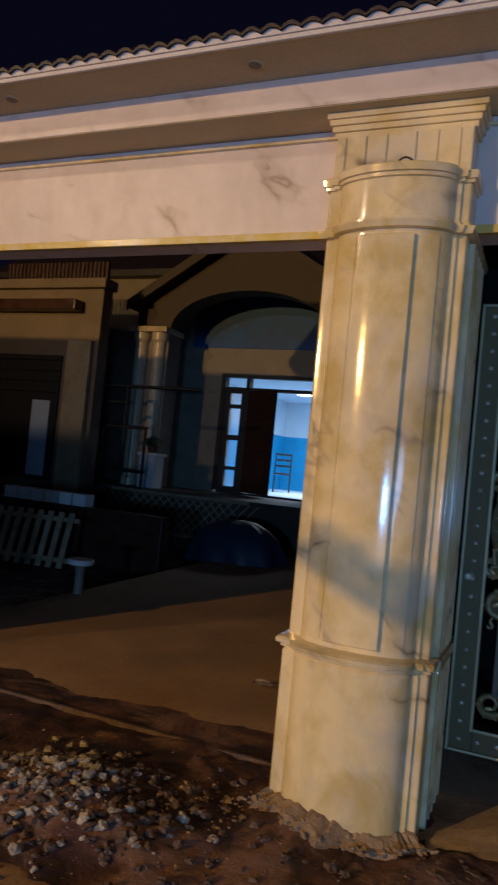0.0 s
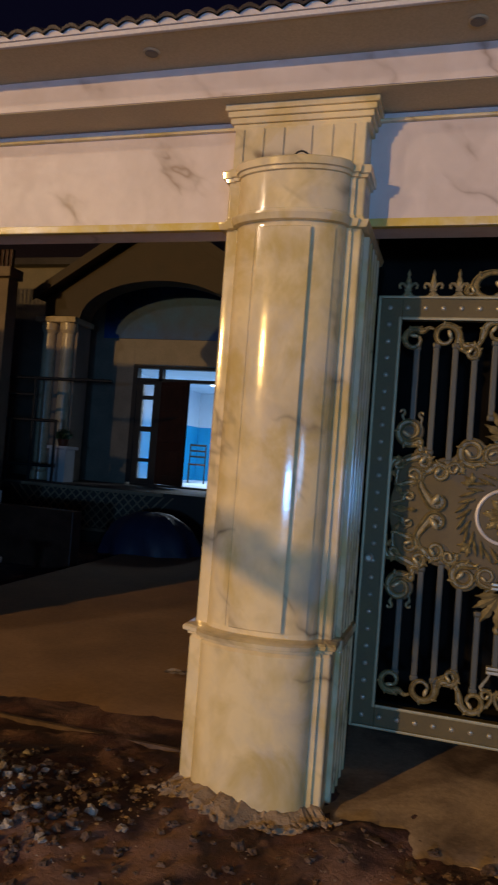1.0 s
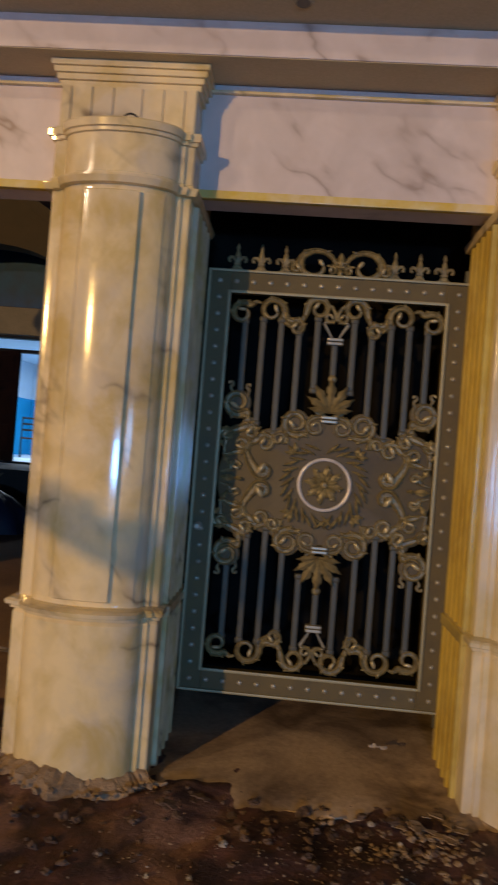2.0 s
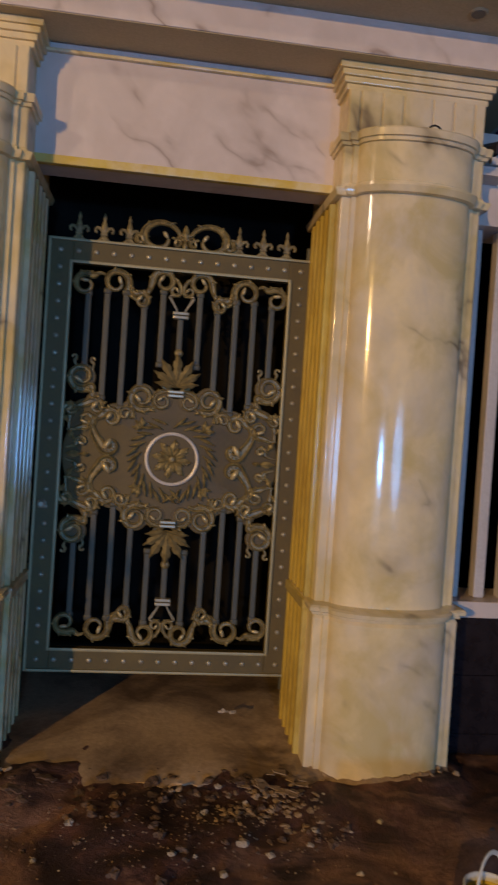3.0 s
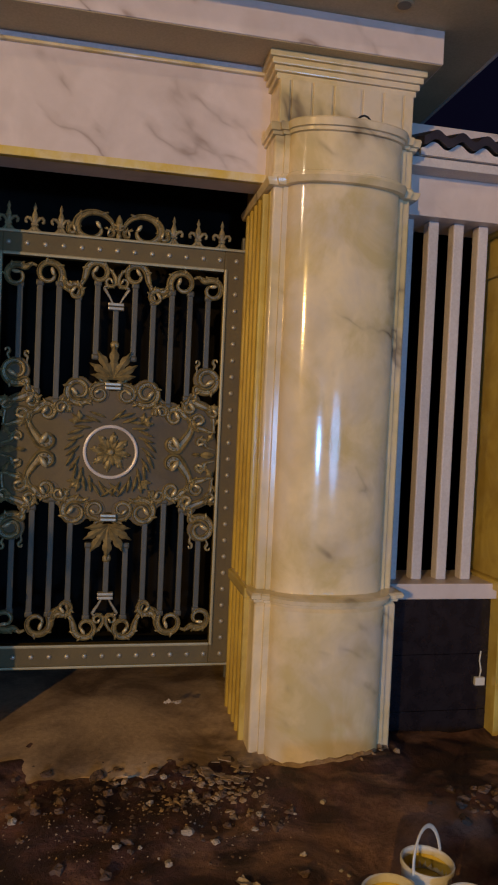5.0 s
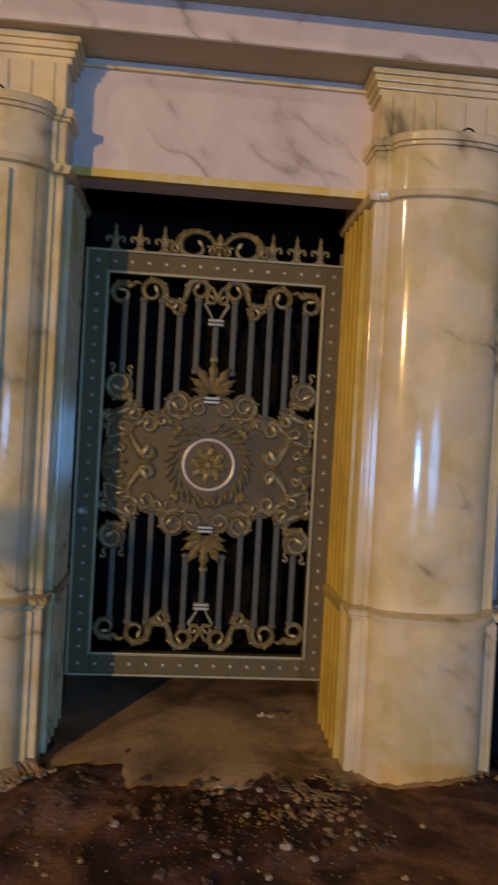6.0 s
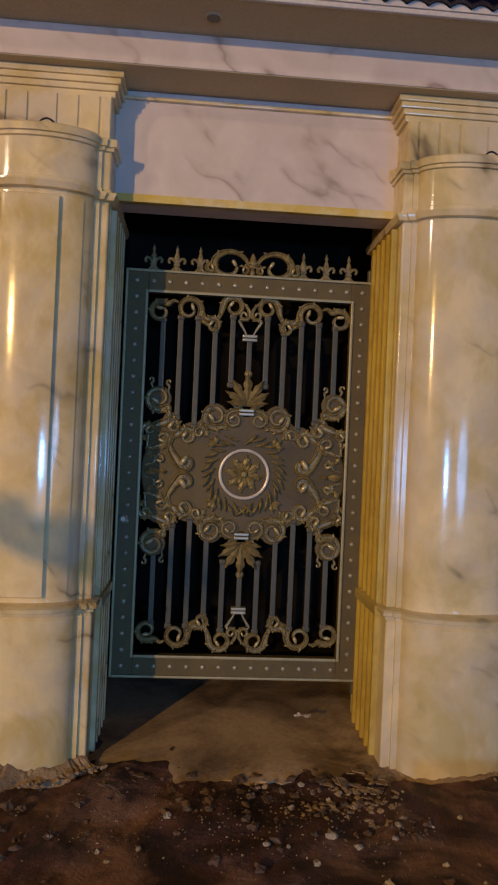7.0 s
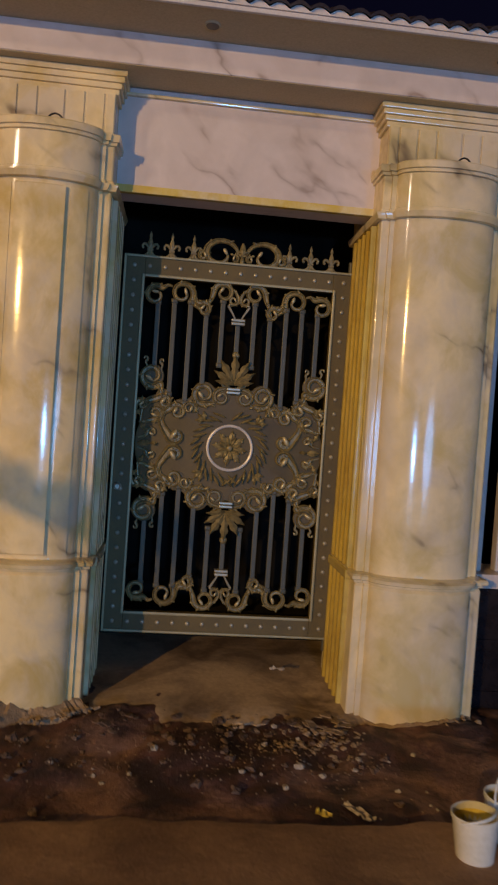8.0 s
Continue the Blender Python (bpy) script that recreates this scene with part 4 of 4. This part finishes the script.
part("body", cube(-0.028, 0.028, -0.022, 0, -0.022, 0.022, bevel=0.004), M_WHITE, box_)
part("cable", sweep(bmesh.new(), [(0.0, -0.012, 0.02), (0.006, -0.012, 0.06), (-0.004, -0.01, 0.11), (0.004, -0.006, 0.16)], 0.004), M_WHITE, box_)

# ---- buckets ----


def make_bucket(x, y, tilt, label, handle_up):
    z = soil_height(x, y) + 0.012
    b = thing("bucket", label, "bucket", "paint buckets", pose(x, y, z, tilt, tilt * 0.6, 36) @ Matrix.Diagonal((0.87, 0.87, 0.95, 1)))
    part("body", lathe([(0.072, 0.0), (0.074, 0.004), (0.092, 0.178), (0.097, 0.180), (0.098, 0.195), (0.094, 0.198), (0.090, 0.196), (0.088, 0.17), (0.078, 0.10)], 28), M_WHITE, b, "", True)
    part("paint", lathe([(0.079, 0.098), (0.083, 0.120), (0.08, 0.124), (0.02, 0.122)], 24), M_YELLOW, b, "yellow paint residue", True)
    part("splash", lathe([(0.0835, 0.122), (0.0875, 0.170), (0.0868, 0.172), (0.0822, 0.124)], 24), M_YELLOW, b, "", True)
    lift = 1.0 if handle_up else 0.15
    pts = []
    for i in range(17):
        a = math.pi * i / 16
        pts.append((0.098 * math.cos(a), (0 if handle_up else -0.095 * math.sin(a)) + 0.02 * math.sin(a), 0.185 + lift * 0.118 * math.sin(a)))
    part("handle", sweep(bmesh.new(), pts, 0.008, 8, 0.55), M_WHITE, b, "", True)
    return b


make_bucket(1.005, -1.70, 2, "used white plastic bucket with yellow paint and raised handle", True)
make_bucket(0.845, -1.83, -3, "used white plastic bucket smeared with yellow paint", False)
make_bucket(1.055, -1.90, 2, "used pale plastic bucket beside two others", False)

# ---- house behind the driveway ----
terrace = structure("terrace", cube(-13, 4.0, 7.3, 16, -0.3, 0.76, bevel=0.01), M_HOUSE, "raised house terrace with deep shade put into its paint", "terrace")
house = thing("main_house", "beige house with gabled porch and open lit doorway", "house")
HY = 9.5


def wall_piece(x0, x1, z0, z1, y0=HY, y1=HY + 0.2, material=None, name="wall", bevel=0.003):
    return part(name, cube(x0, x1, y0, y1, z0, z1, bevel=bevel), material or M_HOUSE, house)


wall_piece(-12.5, -6.72, 0.76, 5.2, material=M_PORCH)
wall_piece(-4.70, 3.5, 0.76, 5.2, material=M_PORCH)
wall_piece(-6.7195, -4.7005, 3.20, 5.2, material=M_PORCH)
# porch front: columns, arch and gable
PY = 8.3
for x0, x1 in ((-8.10, -7.36), (-4.19, -3.45)):
    part("porch_pier", cube(x0, x1, PY, PY + 0.5, 0.76, 3.75, bevel=0.02), M_HOUSE_L, house, "beige porch pier")
    for x in (x0 + 0.17, x1 - 0.17):
        part("porch_column", lathe([(0.17, 0.76), (0.17, 0.90), (0.13, 0.95), (0.12, 3.55), (0.16, 3.62), (0.17, 3.749)], 20, None, (x, PY - 0.04, 0)), M_COLUMN, house, "round cream porch column", True)
    part("column_capital", cube(x0 - 0.06, x1 + 0.06, PY - 0.24, PY + 0.5, 3.7505, 3.86, bevel=0.02), M_COLUMN, house)
acx, acz, ar = -5.775, 3.86, 1.50
front = bmesh.new()
n = 24
lo = [(acx - ar * 1.05 * math.cos(math.pi * i / n), acz + 0.74 * math.sin(math.pi * i / n)) for i in range(n + 1)]
gable = lambda x: 5.70 - abs(x - acx) * 0.626  # noqa: E731
va = [[front.verts.new((x, y, z)) for x, z in lo] for y in (PY, PY + 0.45)]
vb = [[front.verts.new((x, y, gable(x))) for x, z in lo] for y in (PY, PY + 0.45)]
for i in range(n):
    front.faces.new((va[0][i], va[0][i + 1], vb[0][i + 1], vb[0][i]))
    front.faces.new((va[1][i + 1], va[1][i], vb[1][i], vb[1][i + 1]))
    front.faces.new((va[0][i + 1], va[0][i], va[1][i], va[1][i + 1]))
    front.faces.new((vb[0][i], vb[0][i + 1], vb[1][i + 1], vb[1][i]))
# gable and barge boards take the paint with the shade in its colour
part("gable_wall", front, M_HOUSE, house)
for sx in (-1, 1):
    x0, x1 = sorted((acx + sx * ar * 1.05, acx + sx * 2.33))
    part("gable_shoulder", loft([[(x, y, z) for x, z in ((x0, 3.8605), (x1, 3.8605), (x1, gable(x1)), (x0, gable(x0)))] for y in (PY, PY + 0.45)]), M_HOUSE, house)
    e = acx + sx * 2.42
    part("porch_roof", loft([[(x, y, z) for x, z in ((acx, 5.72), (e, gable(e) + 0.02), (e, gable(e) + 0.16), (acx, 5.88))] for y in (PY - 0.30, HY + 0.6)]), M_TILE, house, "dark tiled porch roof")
    part("barge_board", loft([[(x, y, z) for x, z in ((acx, 5.66), (e, gable(e) - 0.04), (e, gable(e) + 0.15), (acx, 5.87))] for y in (PY - 0.34, PY - 0.302)]), M_HOUSE, house, "barge board with shade put into its paint")
part("main_roof", loft([[(x, y, z) for y, z in ((HY - 0.25, 5.2005), (HY - 0.25, 5.34), (15.0, 9.2), (15.3, 5.2005))] for x in (-13.0, 4.0)]), M_TILE, house, "dark tiled main roof")
# added panel whose blue stands for lamp glow on the wall
part("glow_panel", cube(-7.45, -4.10, HY - 0.024, HY - 0.0005, 3.72, 5.15, bevel=0.004), M_BLUE_GLOW, house, "added panel over the door with blue lamp glow painted on")
# doorway: transom, sidelight with four panes, open leaf
dw = part("door_frame", cube(-6.70, -6.60, HY - 0.05, HY + 0.12, 0.80, 3.18), M_BLACK, house, "black door frame")
for a in ((-6.5995, -4.72, 2.86, 2.92), (-6.5995, -4.72, 3.12, 3.18), (-6.14, -6.06, 0.80, 3.1195), (-6.5995, -4.72, 0.762, 0.80)):
    part("frame_bar", cube(a[0], a[1], HY - 0.05, HY + 0.12, a[2], a[3]), M_BLACK, dw)
for x0, x1 in ((-6.5995, -6.47), (-6.23, -6.1405)):
    part("glazing_stile", cube(x0, x1, HY - 0.03, HY + 0.10, 0.80, 2.8595), M_BLACK, dw)
for z0, z1 in ((0.80, 0.90), (1.235, 1.305), (1.845, 1.945), (2.495, 2.57), (2.80, 2.8595)):
    part("glazing_bar", cube(-6.4695, -6.2305, HY - 0.03, HY + 0.10, z0, z1), M_BLACK, dw)
for z0, z1 in ((0.905, 1.23), (1.31, 1.84), (1.95, 2.49), (2.575, 2.795)):
    part("pane", cube(-6.465, -6.235, HY + 0.02, HY + 0.035, z0, z1, bevel=0.001), M_GLASS, dw, "frosted glass pane").visible_shadow = False
leaf_ob = part("door_leaf", cube(0.0, 0.90, -0.025, 0.025, 0.815, 2.850), M_DARKWOOD, house, "dark wooden door leaf standing open")
leaf_ob.matrix_basis = pose(-6.05, HY - 0.03, 0, 0, 0, -32)
for z in (1.0, 1.65, 2.28):
    part("door_panel", cube(0.12, 0.78, -0.038, -0.0255, z, z + 0.48, bevel=0.01), M_DARKWOOD, leaf_ob)
# the lit hall behind it
hall = thing("hall", "lit blue-white hall seen through the open doorway", "room")
for nm, a, m in (("floor", (-7.3, -1.8, HY + 0.2005, 15, 0.70, 0.78), M_ROOM), ("ceiling", (-7.3, -1.8, HY + 0.2005, 15, 3.20, 3.30), M_ROOM), ("back_wall", (-7.3, -1.8, 15.0005, 15.1, 2.25, 3.30), M_ROOM), ("back_dado", (-7.3, -1.8, 15.0005, 15.1, 0.70, 2.2495), M_BLUEWALL), ("side_wall", (-7.4, -7.3005, HY + 0.2005, 15, 2.25, 3.30), M_ROOM), ("side_dado", (-7.4, -7.3005, HY + 0.2005, 15, 0.70, 2.2495), M_BLUEWALL), ("side_wall", (-1.7995, -1.7, HY + 0.2005, 15, 0.70, 3.30), M_BLUEWALL)):
    part(nm, cube(*a, bevel=0.002), m, hall)
cl = thing("ceiling_lamp", "round white lit lamp on the hall ceiling", "lamp", "", pose(-5.9, 12.4, 3.14))
part("diffuser", lathe([(0.16, 0.0), (0.20, 0.02), (0.20, 0.058)], 24), M_GLOW, cl, "", True)
lamp("hall_light", "AREA", (-4.9, 12.2, 3.12), 130, (0.78, 0.91, 1.0), 1.6, (-4.9, 12.21, 0))

chair = thing("hall_chair", "dark metal chair standing in the lit hall", "chair", "", pose(-6.36, 12.6, 0.7805, 0, 0, 20))
part("seat", cube(-0.21, 0.21, -0.21, 0.21, 0.43, 0.47, bevel=0.012), M_DARKWOOD, chair)
for sx in (-0.19, 0.19):
    for sy in (-0.19, 0.19):
        part("leg", cube(sx - 0.016, sx + 0.016, sy - 0.016, sy + 0.016, 0, 0.4295 if sy < 0 else 0.95), M_BLACK, chair)
for z in (0.62, 0.76, 0.90):
    part("back_slat", cube(-0.1735, 0.1735, 0.178, 0.200, z, z + 0.045), M_BLACK, chair)

# neighbouring wing at the side
wing = thing("side_wing", "pale single-storey house wing with lattice parapet and pilaster", "house")
part("wall", cube(-13.0, -8.05, 7.0, 7.29, 0.0, 4.30), M_HOUSE_L, wing)
part("parapet", cube(-13.0, -7.95, 6.88, 7.29, 4.3005, 4.48, bevel=0.02), M_HOUSE_L, wing)
for i in range(26):
    part("lattice_block", cube(-10.3 + 0.09 * i, -10.3 + 0.09 * i + 0.055, 6.97, 7.06, 4.4805, 4.80, bevel=0.006), M_DARKWOOD, wing)
part("awning_band", cube(-11.5, -8.45, 6.72, 6.9995, 3.86, 4.06, bevel=0.02), M_DARKWOOD, wing, "dark awning band")
part("pilaster", cube(-8.66, -8.15, 6.90, 6.9995, 0.3, 3.33, bevel=0.01), M_COLUMN, wing, "cream pilaster")
part("window_frame", cube(-10.6, -8.80, 6.95, 6.9995, 0.72, 3.05, bevel=0.01), M_BLACK, wing)
part("curtain", cube(-9.35, -8.95, 6.93, 6.9495, 0.80, 2.2, bevel=0.006), M_ROOM, wing, "pale blue curtain")
for i in range(4):
    part("window_bar", cube(-10.5, -8.85, 6.925, 6.945, 2.35 + 0.2 * i, 2.38 + 0.2 * i), M_BLACK, wing)

ped = thing("pedestal", "white square pedestal on the terrace", "pedestal", "", pose(-7.30, 8.0, 0.7605))
part("shaft", cube(-0.17, 0.17, -0.17, 0.17, 0, 0.60, bevel=0.01), M_PANEL_PLAIN, ped)
part("cap", cube(-0.21, 0.21, -0.21, 0.21, 0.6005, 0.66, bevel=0.01), M_PANEL_PLAIN, ped)
plant = thing("potted_plant", "small dark potted plant standing on the pedestal", "plant", "", pose(-7.30, 8.0, 1.4210))
part("pot", lathe([(0.08, 0), (0.11, 0.12), (0.12, 0.13), (0.10, 0.135)], 16), M_DARKWOOD, plant, "", True)
lf = finish(leaf(0.22, 0.035, 0.04), "leaf", M_LEAF, True)
for i in range(22):
    part("leaf", lf, None, plant).matrix_basis = pose(0, 0, 0.11, 0, 0, 137.5 * i) @ pose(0, 0, 0, 0, 12 + 2.6 * i, 0)

panel = thing("lattice_panel", "brown diagonal wooden lattice on the terrace front", "lattice")
part("frame_rail", cube(-7.6, -4.9, 7.22, 7.26, 0.70, 0.755), M_SLAT, panel)
part("frame_rail", cube(-7.6, -4.9, 7.22, 7.26, 0.02, 0.075), M_SLAT, panel)
for way in (-1, 1):
    for i in range(16):
        x = -7.5 + 0.165 * i
        d = 0.31 * way
        y0 = 7.238 if way > 0 else 7.248
        part("slat", loft([[(x - d + o, y, 0.0755) for y, o in ((y0, -0.018), (y0, 0.018), (y0 + 0.009, 0.018), (y0 + 0.009, -0.018))], [(x + d + o, y, 0.6995) for y, o in ((y0, -0.018), (y0, 0.018), (y0 + 0.009, 0.018), (y0 + 0.009, -0.018))]]), M_SLAT, panel)
rail = thing("terrace_railing", "dark metal railing along the terrace edge", "railing")
for z, far in ((1.05, -7.1), (1.85, -7.1), (2.30, -7.6), (2.60, -6.1)):
    part("rail", sweep(bmesh.new(), [(-12.5, 7.42, z), (-9, 7.42, z), (far, 7.42, z)], 0.028), M_BLACK, rail)
for i in range(12):
    part("post", cube(-12.3 + 0.47 * i - 0.02, -12.3 + 0.47 * i + 0.02, 7.40, 7.44, 0.7605, 2.60 if i % 3 == 1 else 1.85), M_BLACK, rail)
for i in range(6):
    t = tagged(part("coping_block", cube(0, 0.20, 0, 0.22, 0, 0.17, bevel=0.012), M_PANEL_PLAIN, None, "pale coping block on a low yard wall"), "", "block", "coping blocks")
    t.matrix_basis = pose(-7.62 + 0.245 * i, 4.5, 0.575)
structure("yard_wall", cube(-9.5, -4.95, 4.5, 4.72, -0.3, 0.575, bevel=0.01), M_DARKWOOD, "low dark yard wall", "wall")
crate = thing("slatted_crate", "stack of leaning weathered wooden slats in the yard", "slats", "", pose(-6.35, 3.6, -0.15, -18, 0, 8))
for i in range(8):
    part("slat", cube(-0.62 + 0.15 * i, -0.62 + 0.15 * i + 0.075, -0.015, 0.015, 0.0, 0.72), M_SLAT, crate)
for z in (0.08, 0.60):
    part("cross_slat", cube(-0.66, 0.58, 0.0155, 0.035, z, z + 0.06), M_SLAT, crate)
stool = thing("stool", "small round pale stool on a column foot in the shaded yard", "stool", "", pose(-4.69, 2.45, -0.14))
part("seat", lathe([(0.115, 0.325), (0.135, 0.335), (0.138, 0.372), (0.128, 0.385), (0.04, 0.388)], 28), M_PANEL_PLAIN, stool, "", True)
part("column", lathe([(0.052, 0.022), (0.046, 0.10), (0.046, 0.26), (0.060, 0.3245)], 20), M_HOUSE_L, stool, "", True)
part("foot", lathe([(0.110, 0.0), (0.112, 0.012), (0.095, 0.0215)], 28), M_HOUSE_L, stool, "", True)

# heap under a tarpaulin before the terrace
heap = thing("covered_heap", "low heap under a crumpled dark blue tarpaulin before the terrace", "tarpaulin", "", pose(-4.55, 6.1, -0.10))
rings = []
for z, k in ((0.0, 1.0), (0.06, 0.99), (0.22, 0.93), (0.40, 0.80), (0.52, 0.62), (0.60, 0.38), (0.63, 0.10)):
    ring = []
    for i in range(48):
        a = 2 * math.pi * i / 48
        fold = 1 + (0.05 * math.sin(9 * a + 3 * z) + 0.05 * noise.noise((math.cos(a) * 2, math.sin(a) * 2, z * 2))) * (1.1 - z)
        ring.append((0.78 * k * fold * math.cos(a), 0.52 * k * fold * math.sin(a), z + 0.03 * noise.noise((math.cos(a) * 3, math.sin(a) * 3, z * 4))))
    rings.append(ring)
part("tarpaulin", loft(rings), M_TARP, heap, "", True)

# ---- small litter ----
def litter(name, label, category, x, y, z, sx, sy, turn, material, seed):
    bm = bmesh.new()
    nx_, ny_ = 7, 4
    faces = []
    for lift in (0.0, 0.0022):
        faces.append([[bm.verts.new((sx * (i / nx_ - 0.5), sy * (j / ny_ - 0.5), lift + 0.012 + 0.022 * noise.noise((i * 0.7, j * 0.9, seed)))) for i in range(nx_ + 1)] for j in range(ny_ + 1)])
    for g in faces:
        for j in range(ny_):
            for i in range(nx_):
                bm.faces.new((g[j][i], g[j][i + 1], g[j + 1][i + 1], g[j + 1][i]))
    tagged(part(name, bm, material, None, label), "", category).matrix_basis = pose(x, y, z, 0, 0, turn)


litter("paper_scrap", "crumpled pale paper scrap lying on the soil", "litter", 0.51, -1.49, soil_height(0.51, -1.49), 0.15, 0.038, -55, M_STONE, 2.0)
litter("wrapper", "crumpled yellowish wrapper lying on the soil", "litter", 0.36, -1.53, soil_height(0.36, -1.53), 0.065, 0.035, -20, M_YELLOW, 5.0)
litter("board_offcut", "pale grey offcut strip lying on the driveway", "litter", -1.97, 0.95, -0.115, 0.24, 0.07, 4, M_HOUSE_L, 8.0)
litter("paper_scrap", "small pale scrap under the gate", "litter", 0.36, -0.12, -0.075, 0.09, 0.016, -8, M_STONE, 3.0)

# ---- unseen tree, added so that its drooping limb shades the first pillar ----
tree = thing("unseen_shade_tree", "unseen tree added so its leafy limb shades the first pillar", "tree", "", pose(-6.84, -5.0, -0.11))
part("trunk", sweep(bmesh.new(), [(0, 0, 0), (0.03, 0.02, 0.8), (-0.02, 0, 1.6), (0.05, 0.03, 2.4), (0.1, 0, 3.2)], [0.09, 0.08, 0.07, 0.055, 0.03], 10), M_DARKWOOD, tree, "", True)
limb_pts = [(0.02, 0.01, 2.15), (0.9, 0.03, 2.95), (2.1, 0.05, 2.65), (3.287, 0.06, 2.08), (3.55, 0.06, 1.98), (3.80, 0.06, 1.865), (3.96, 0.06, 1.78)]
part("limb", sweep(bmesh.new(), limb_pts, [0.05, 0.042, 0.038, 0.036, 0.034, 0.028, 0.010], 8), M_DARKWOOD, tree, "", True)
crown = bmesh.new()
blade = [(0, 0), (0.018, 0.03), (0.020, 0.06), (0.010, 0.09), (0, 0.11), (-0.010, 0.09), (-0.020, 0.06), (-0.018, 0.03)]
trng = random.Random(9)
for _ in range(170):
    k = trng.uniform(1.2, 5.6)
    i = int(k)
    q = Vector(limb_pts[i]).lerp(Vector(limb_pts[i + 1]), k - i)
    m = Matrix.Translation(q + Vector((trng.gauss(0, 0.03), trng.gauss(0, 0.05), 0.07 + trng.gauss(0, 0.034)))) @ pose(0, 0, 0, trng.uniform(-50, 50), 100 + trng.uniform(-18, 18), trng.uniform(-30, 30))
    crown.faces.new([crown.verts.new(m @ Vector((x, 0.008 * math.sin(z * 25), z))) for x, z in blade])
part("crown", crown, M_LEAF, tree)

# ---- plain closing walls, lamp block and dark backings ----
# unseen; its height sets how far down the lamps reach on the house
structure("wall_left", cube(-30, -5.44, -0.35, -0.15, -0.4, 3.90), M_WALLBACK, "unseen wall added to keep lamp light off the house", "wall")
structure("wall_right", cube(2.75, 30, -0.30, -0.05, -0.4, 2.69), M_WALLBACK, "plain street wall beyond the fence", "wall")
structure("wall_street", cube(-40, 40, -24.5, -24, -0.4, 5.0), M_WALLBACK, "plain wall across the street", "wall")
# two added black backings in place of the dark yard behind the openings
structure("wall_yard", cube(1.37, 7.0, 1.6, 1.7, -0.4, 3.3), M_DARKNESS, "added black backing for the darkness behind the fence", "wall")
structure("wall_garden", cube(-1.25, 1.36, 0.60, 0.70, -0.4, 3.085), M_DARKNESS, "added black backing for the darkness behind the gate", "wall")

# ---- roof tiles, last ----
PITCH = 0.0945


def roll_tile(length, rise):
    """One barrel tile: an arched strip that climbs away from the eave."""
    bm, n, rows = bmesh.new(), 8, []
    for y, z in ((0, 0), (length, rise)):
        outer = [(-PITCH / 2 + PITCH * i / n, 0.026 * math.cos(math.pi * (i / n - 0.5)) ** 1.0) for i in range(n + 1)]
        rows.append([bm.verts.new((x, y, z + h + 0.006)) for x, h in outer] + [bm.verts.new((x, y, z + h * 0.75 - 0.006)) for x, h in outer[::-1]])
    k = len(rows[0])
    for i in range(k):
        bm.faces.new((rows[0][i], rows[0][(i + 1) % k], rows[1][(i + 1) % k], rows[1][i]))
    bm.faces.new(rows[0][::-1])
    bm.faces.new(rows[1])
    return finish(bm, "roof_tile", M_TILE, True)


# unseen prism behind the tiles, ridge high enough to shade the house front
structure("roof_back", loft([[(x, y, z) for y, z in ((-0.79, 3.332), (1.45, 4.62), (3.6, 3.90), (3.6, 3.80), (0.47, 3.332))] for x in (EAVE_L, 1.70)]), M_TILE, "unseen roof body added to block lamp light from the house", "roof")
roof = structure("roof", cube(EAVE_L, EAVE_R, -0.80, 0.48, 3.2865, 3.330, bevel=0.004), M_TILE_END, "shallow tiled roof over the gateway", "roof")
tile_me = roll_tile(1.20, 0.62)
end_me = finish(loft([[(PITCH / 2 * c, y, z) for c, z in ((-1, 0.0), (-1, 0.008), (-0.7, 0.018), (-0.35, 0.030), (0, 0.034), (0.35, 0.030), (0.7, 0.018), (1, 0.008), (1, 0.0))] for y in (0, 0.02)]), "mortar_end", M_TILE_END)
for i in range(int((EAVE_R - EAVE_L) / PITCH)):
    x = EAVE_R - PITCH * (i + 0.5)
    part("roof_tile", tile_me, None, roof).matrix_basis = pose(x, -0.930, 3.281)
    part("mortar_end", end_me, None, roof).matrix_basis = pose(x, -0.912, 3.2685)
big_tile = bmesh.new()
prof = []
for i in range(25):
    a = math.pi * 2 * i / 24
    prof.append((0.133 * (i / 24 - 0.5), -0.017 * math.cos(a)))
big_rows = []
for y, z in ((0, 0), (0.30, 0.09)):
    big_rows.append([big_tile.verts.new((x, y, z + h + 0.022)) for x, h in prof] + [big_tile.verts.new((x, y, z + h - 0.022)) for x, h in prof[::-1]])
k = len(big_rows[0])
for i in range(k):
    big_tile.faces.new((big_rows[0][i], big_rows[0][(i + 1) % k], big_rows[1][(i + 1) % k], big_rows[1][i]))
big_tile.faces.new(big_rows[0][::-1])
big_tile.faces.new(big_rows[1])
big_me = finish(big_tile, "roof_tile", M_TILE, True)
bend_me = finish(loft([[(x, y, z) for x, z in [(px, h) for px, h in prof] + [(0.0665, -0.05), (-0.0665, -0.05)]] for y in (0, 0.02)]), "mortar_end", M_TILE_END)
for i in range(10):
    part("roof_tile", big_me, None, top).matrix_basis = pose(1.43 + 0.133 * (i + 0.5), -0.475, 2.812)
    part("mortar_end", bend_me, None, top).matrix_basis = pose(1.43 + 0.133 * (i + 0.5), -0.44, 2.788)
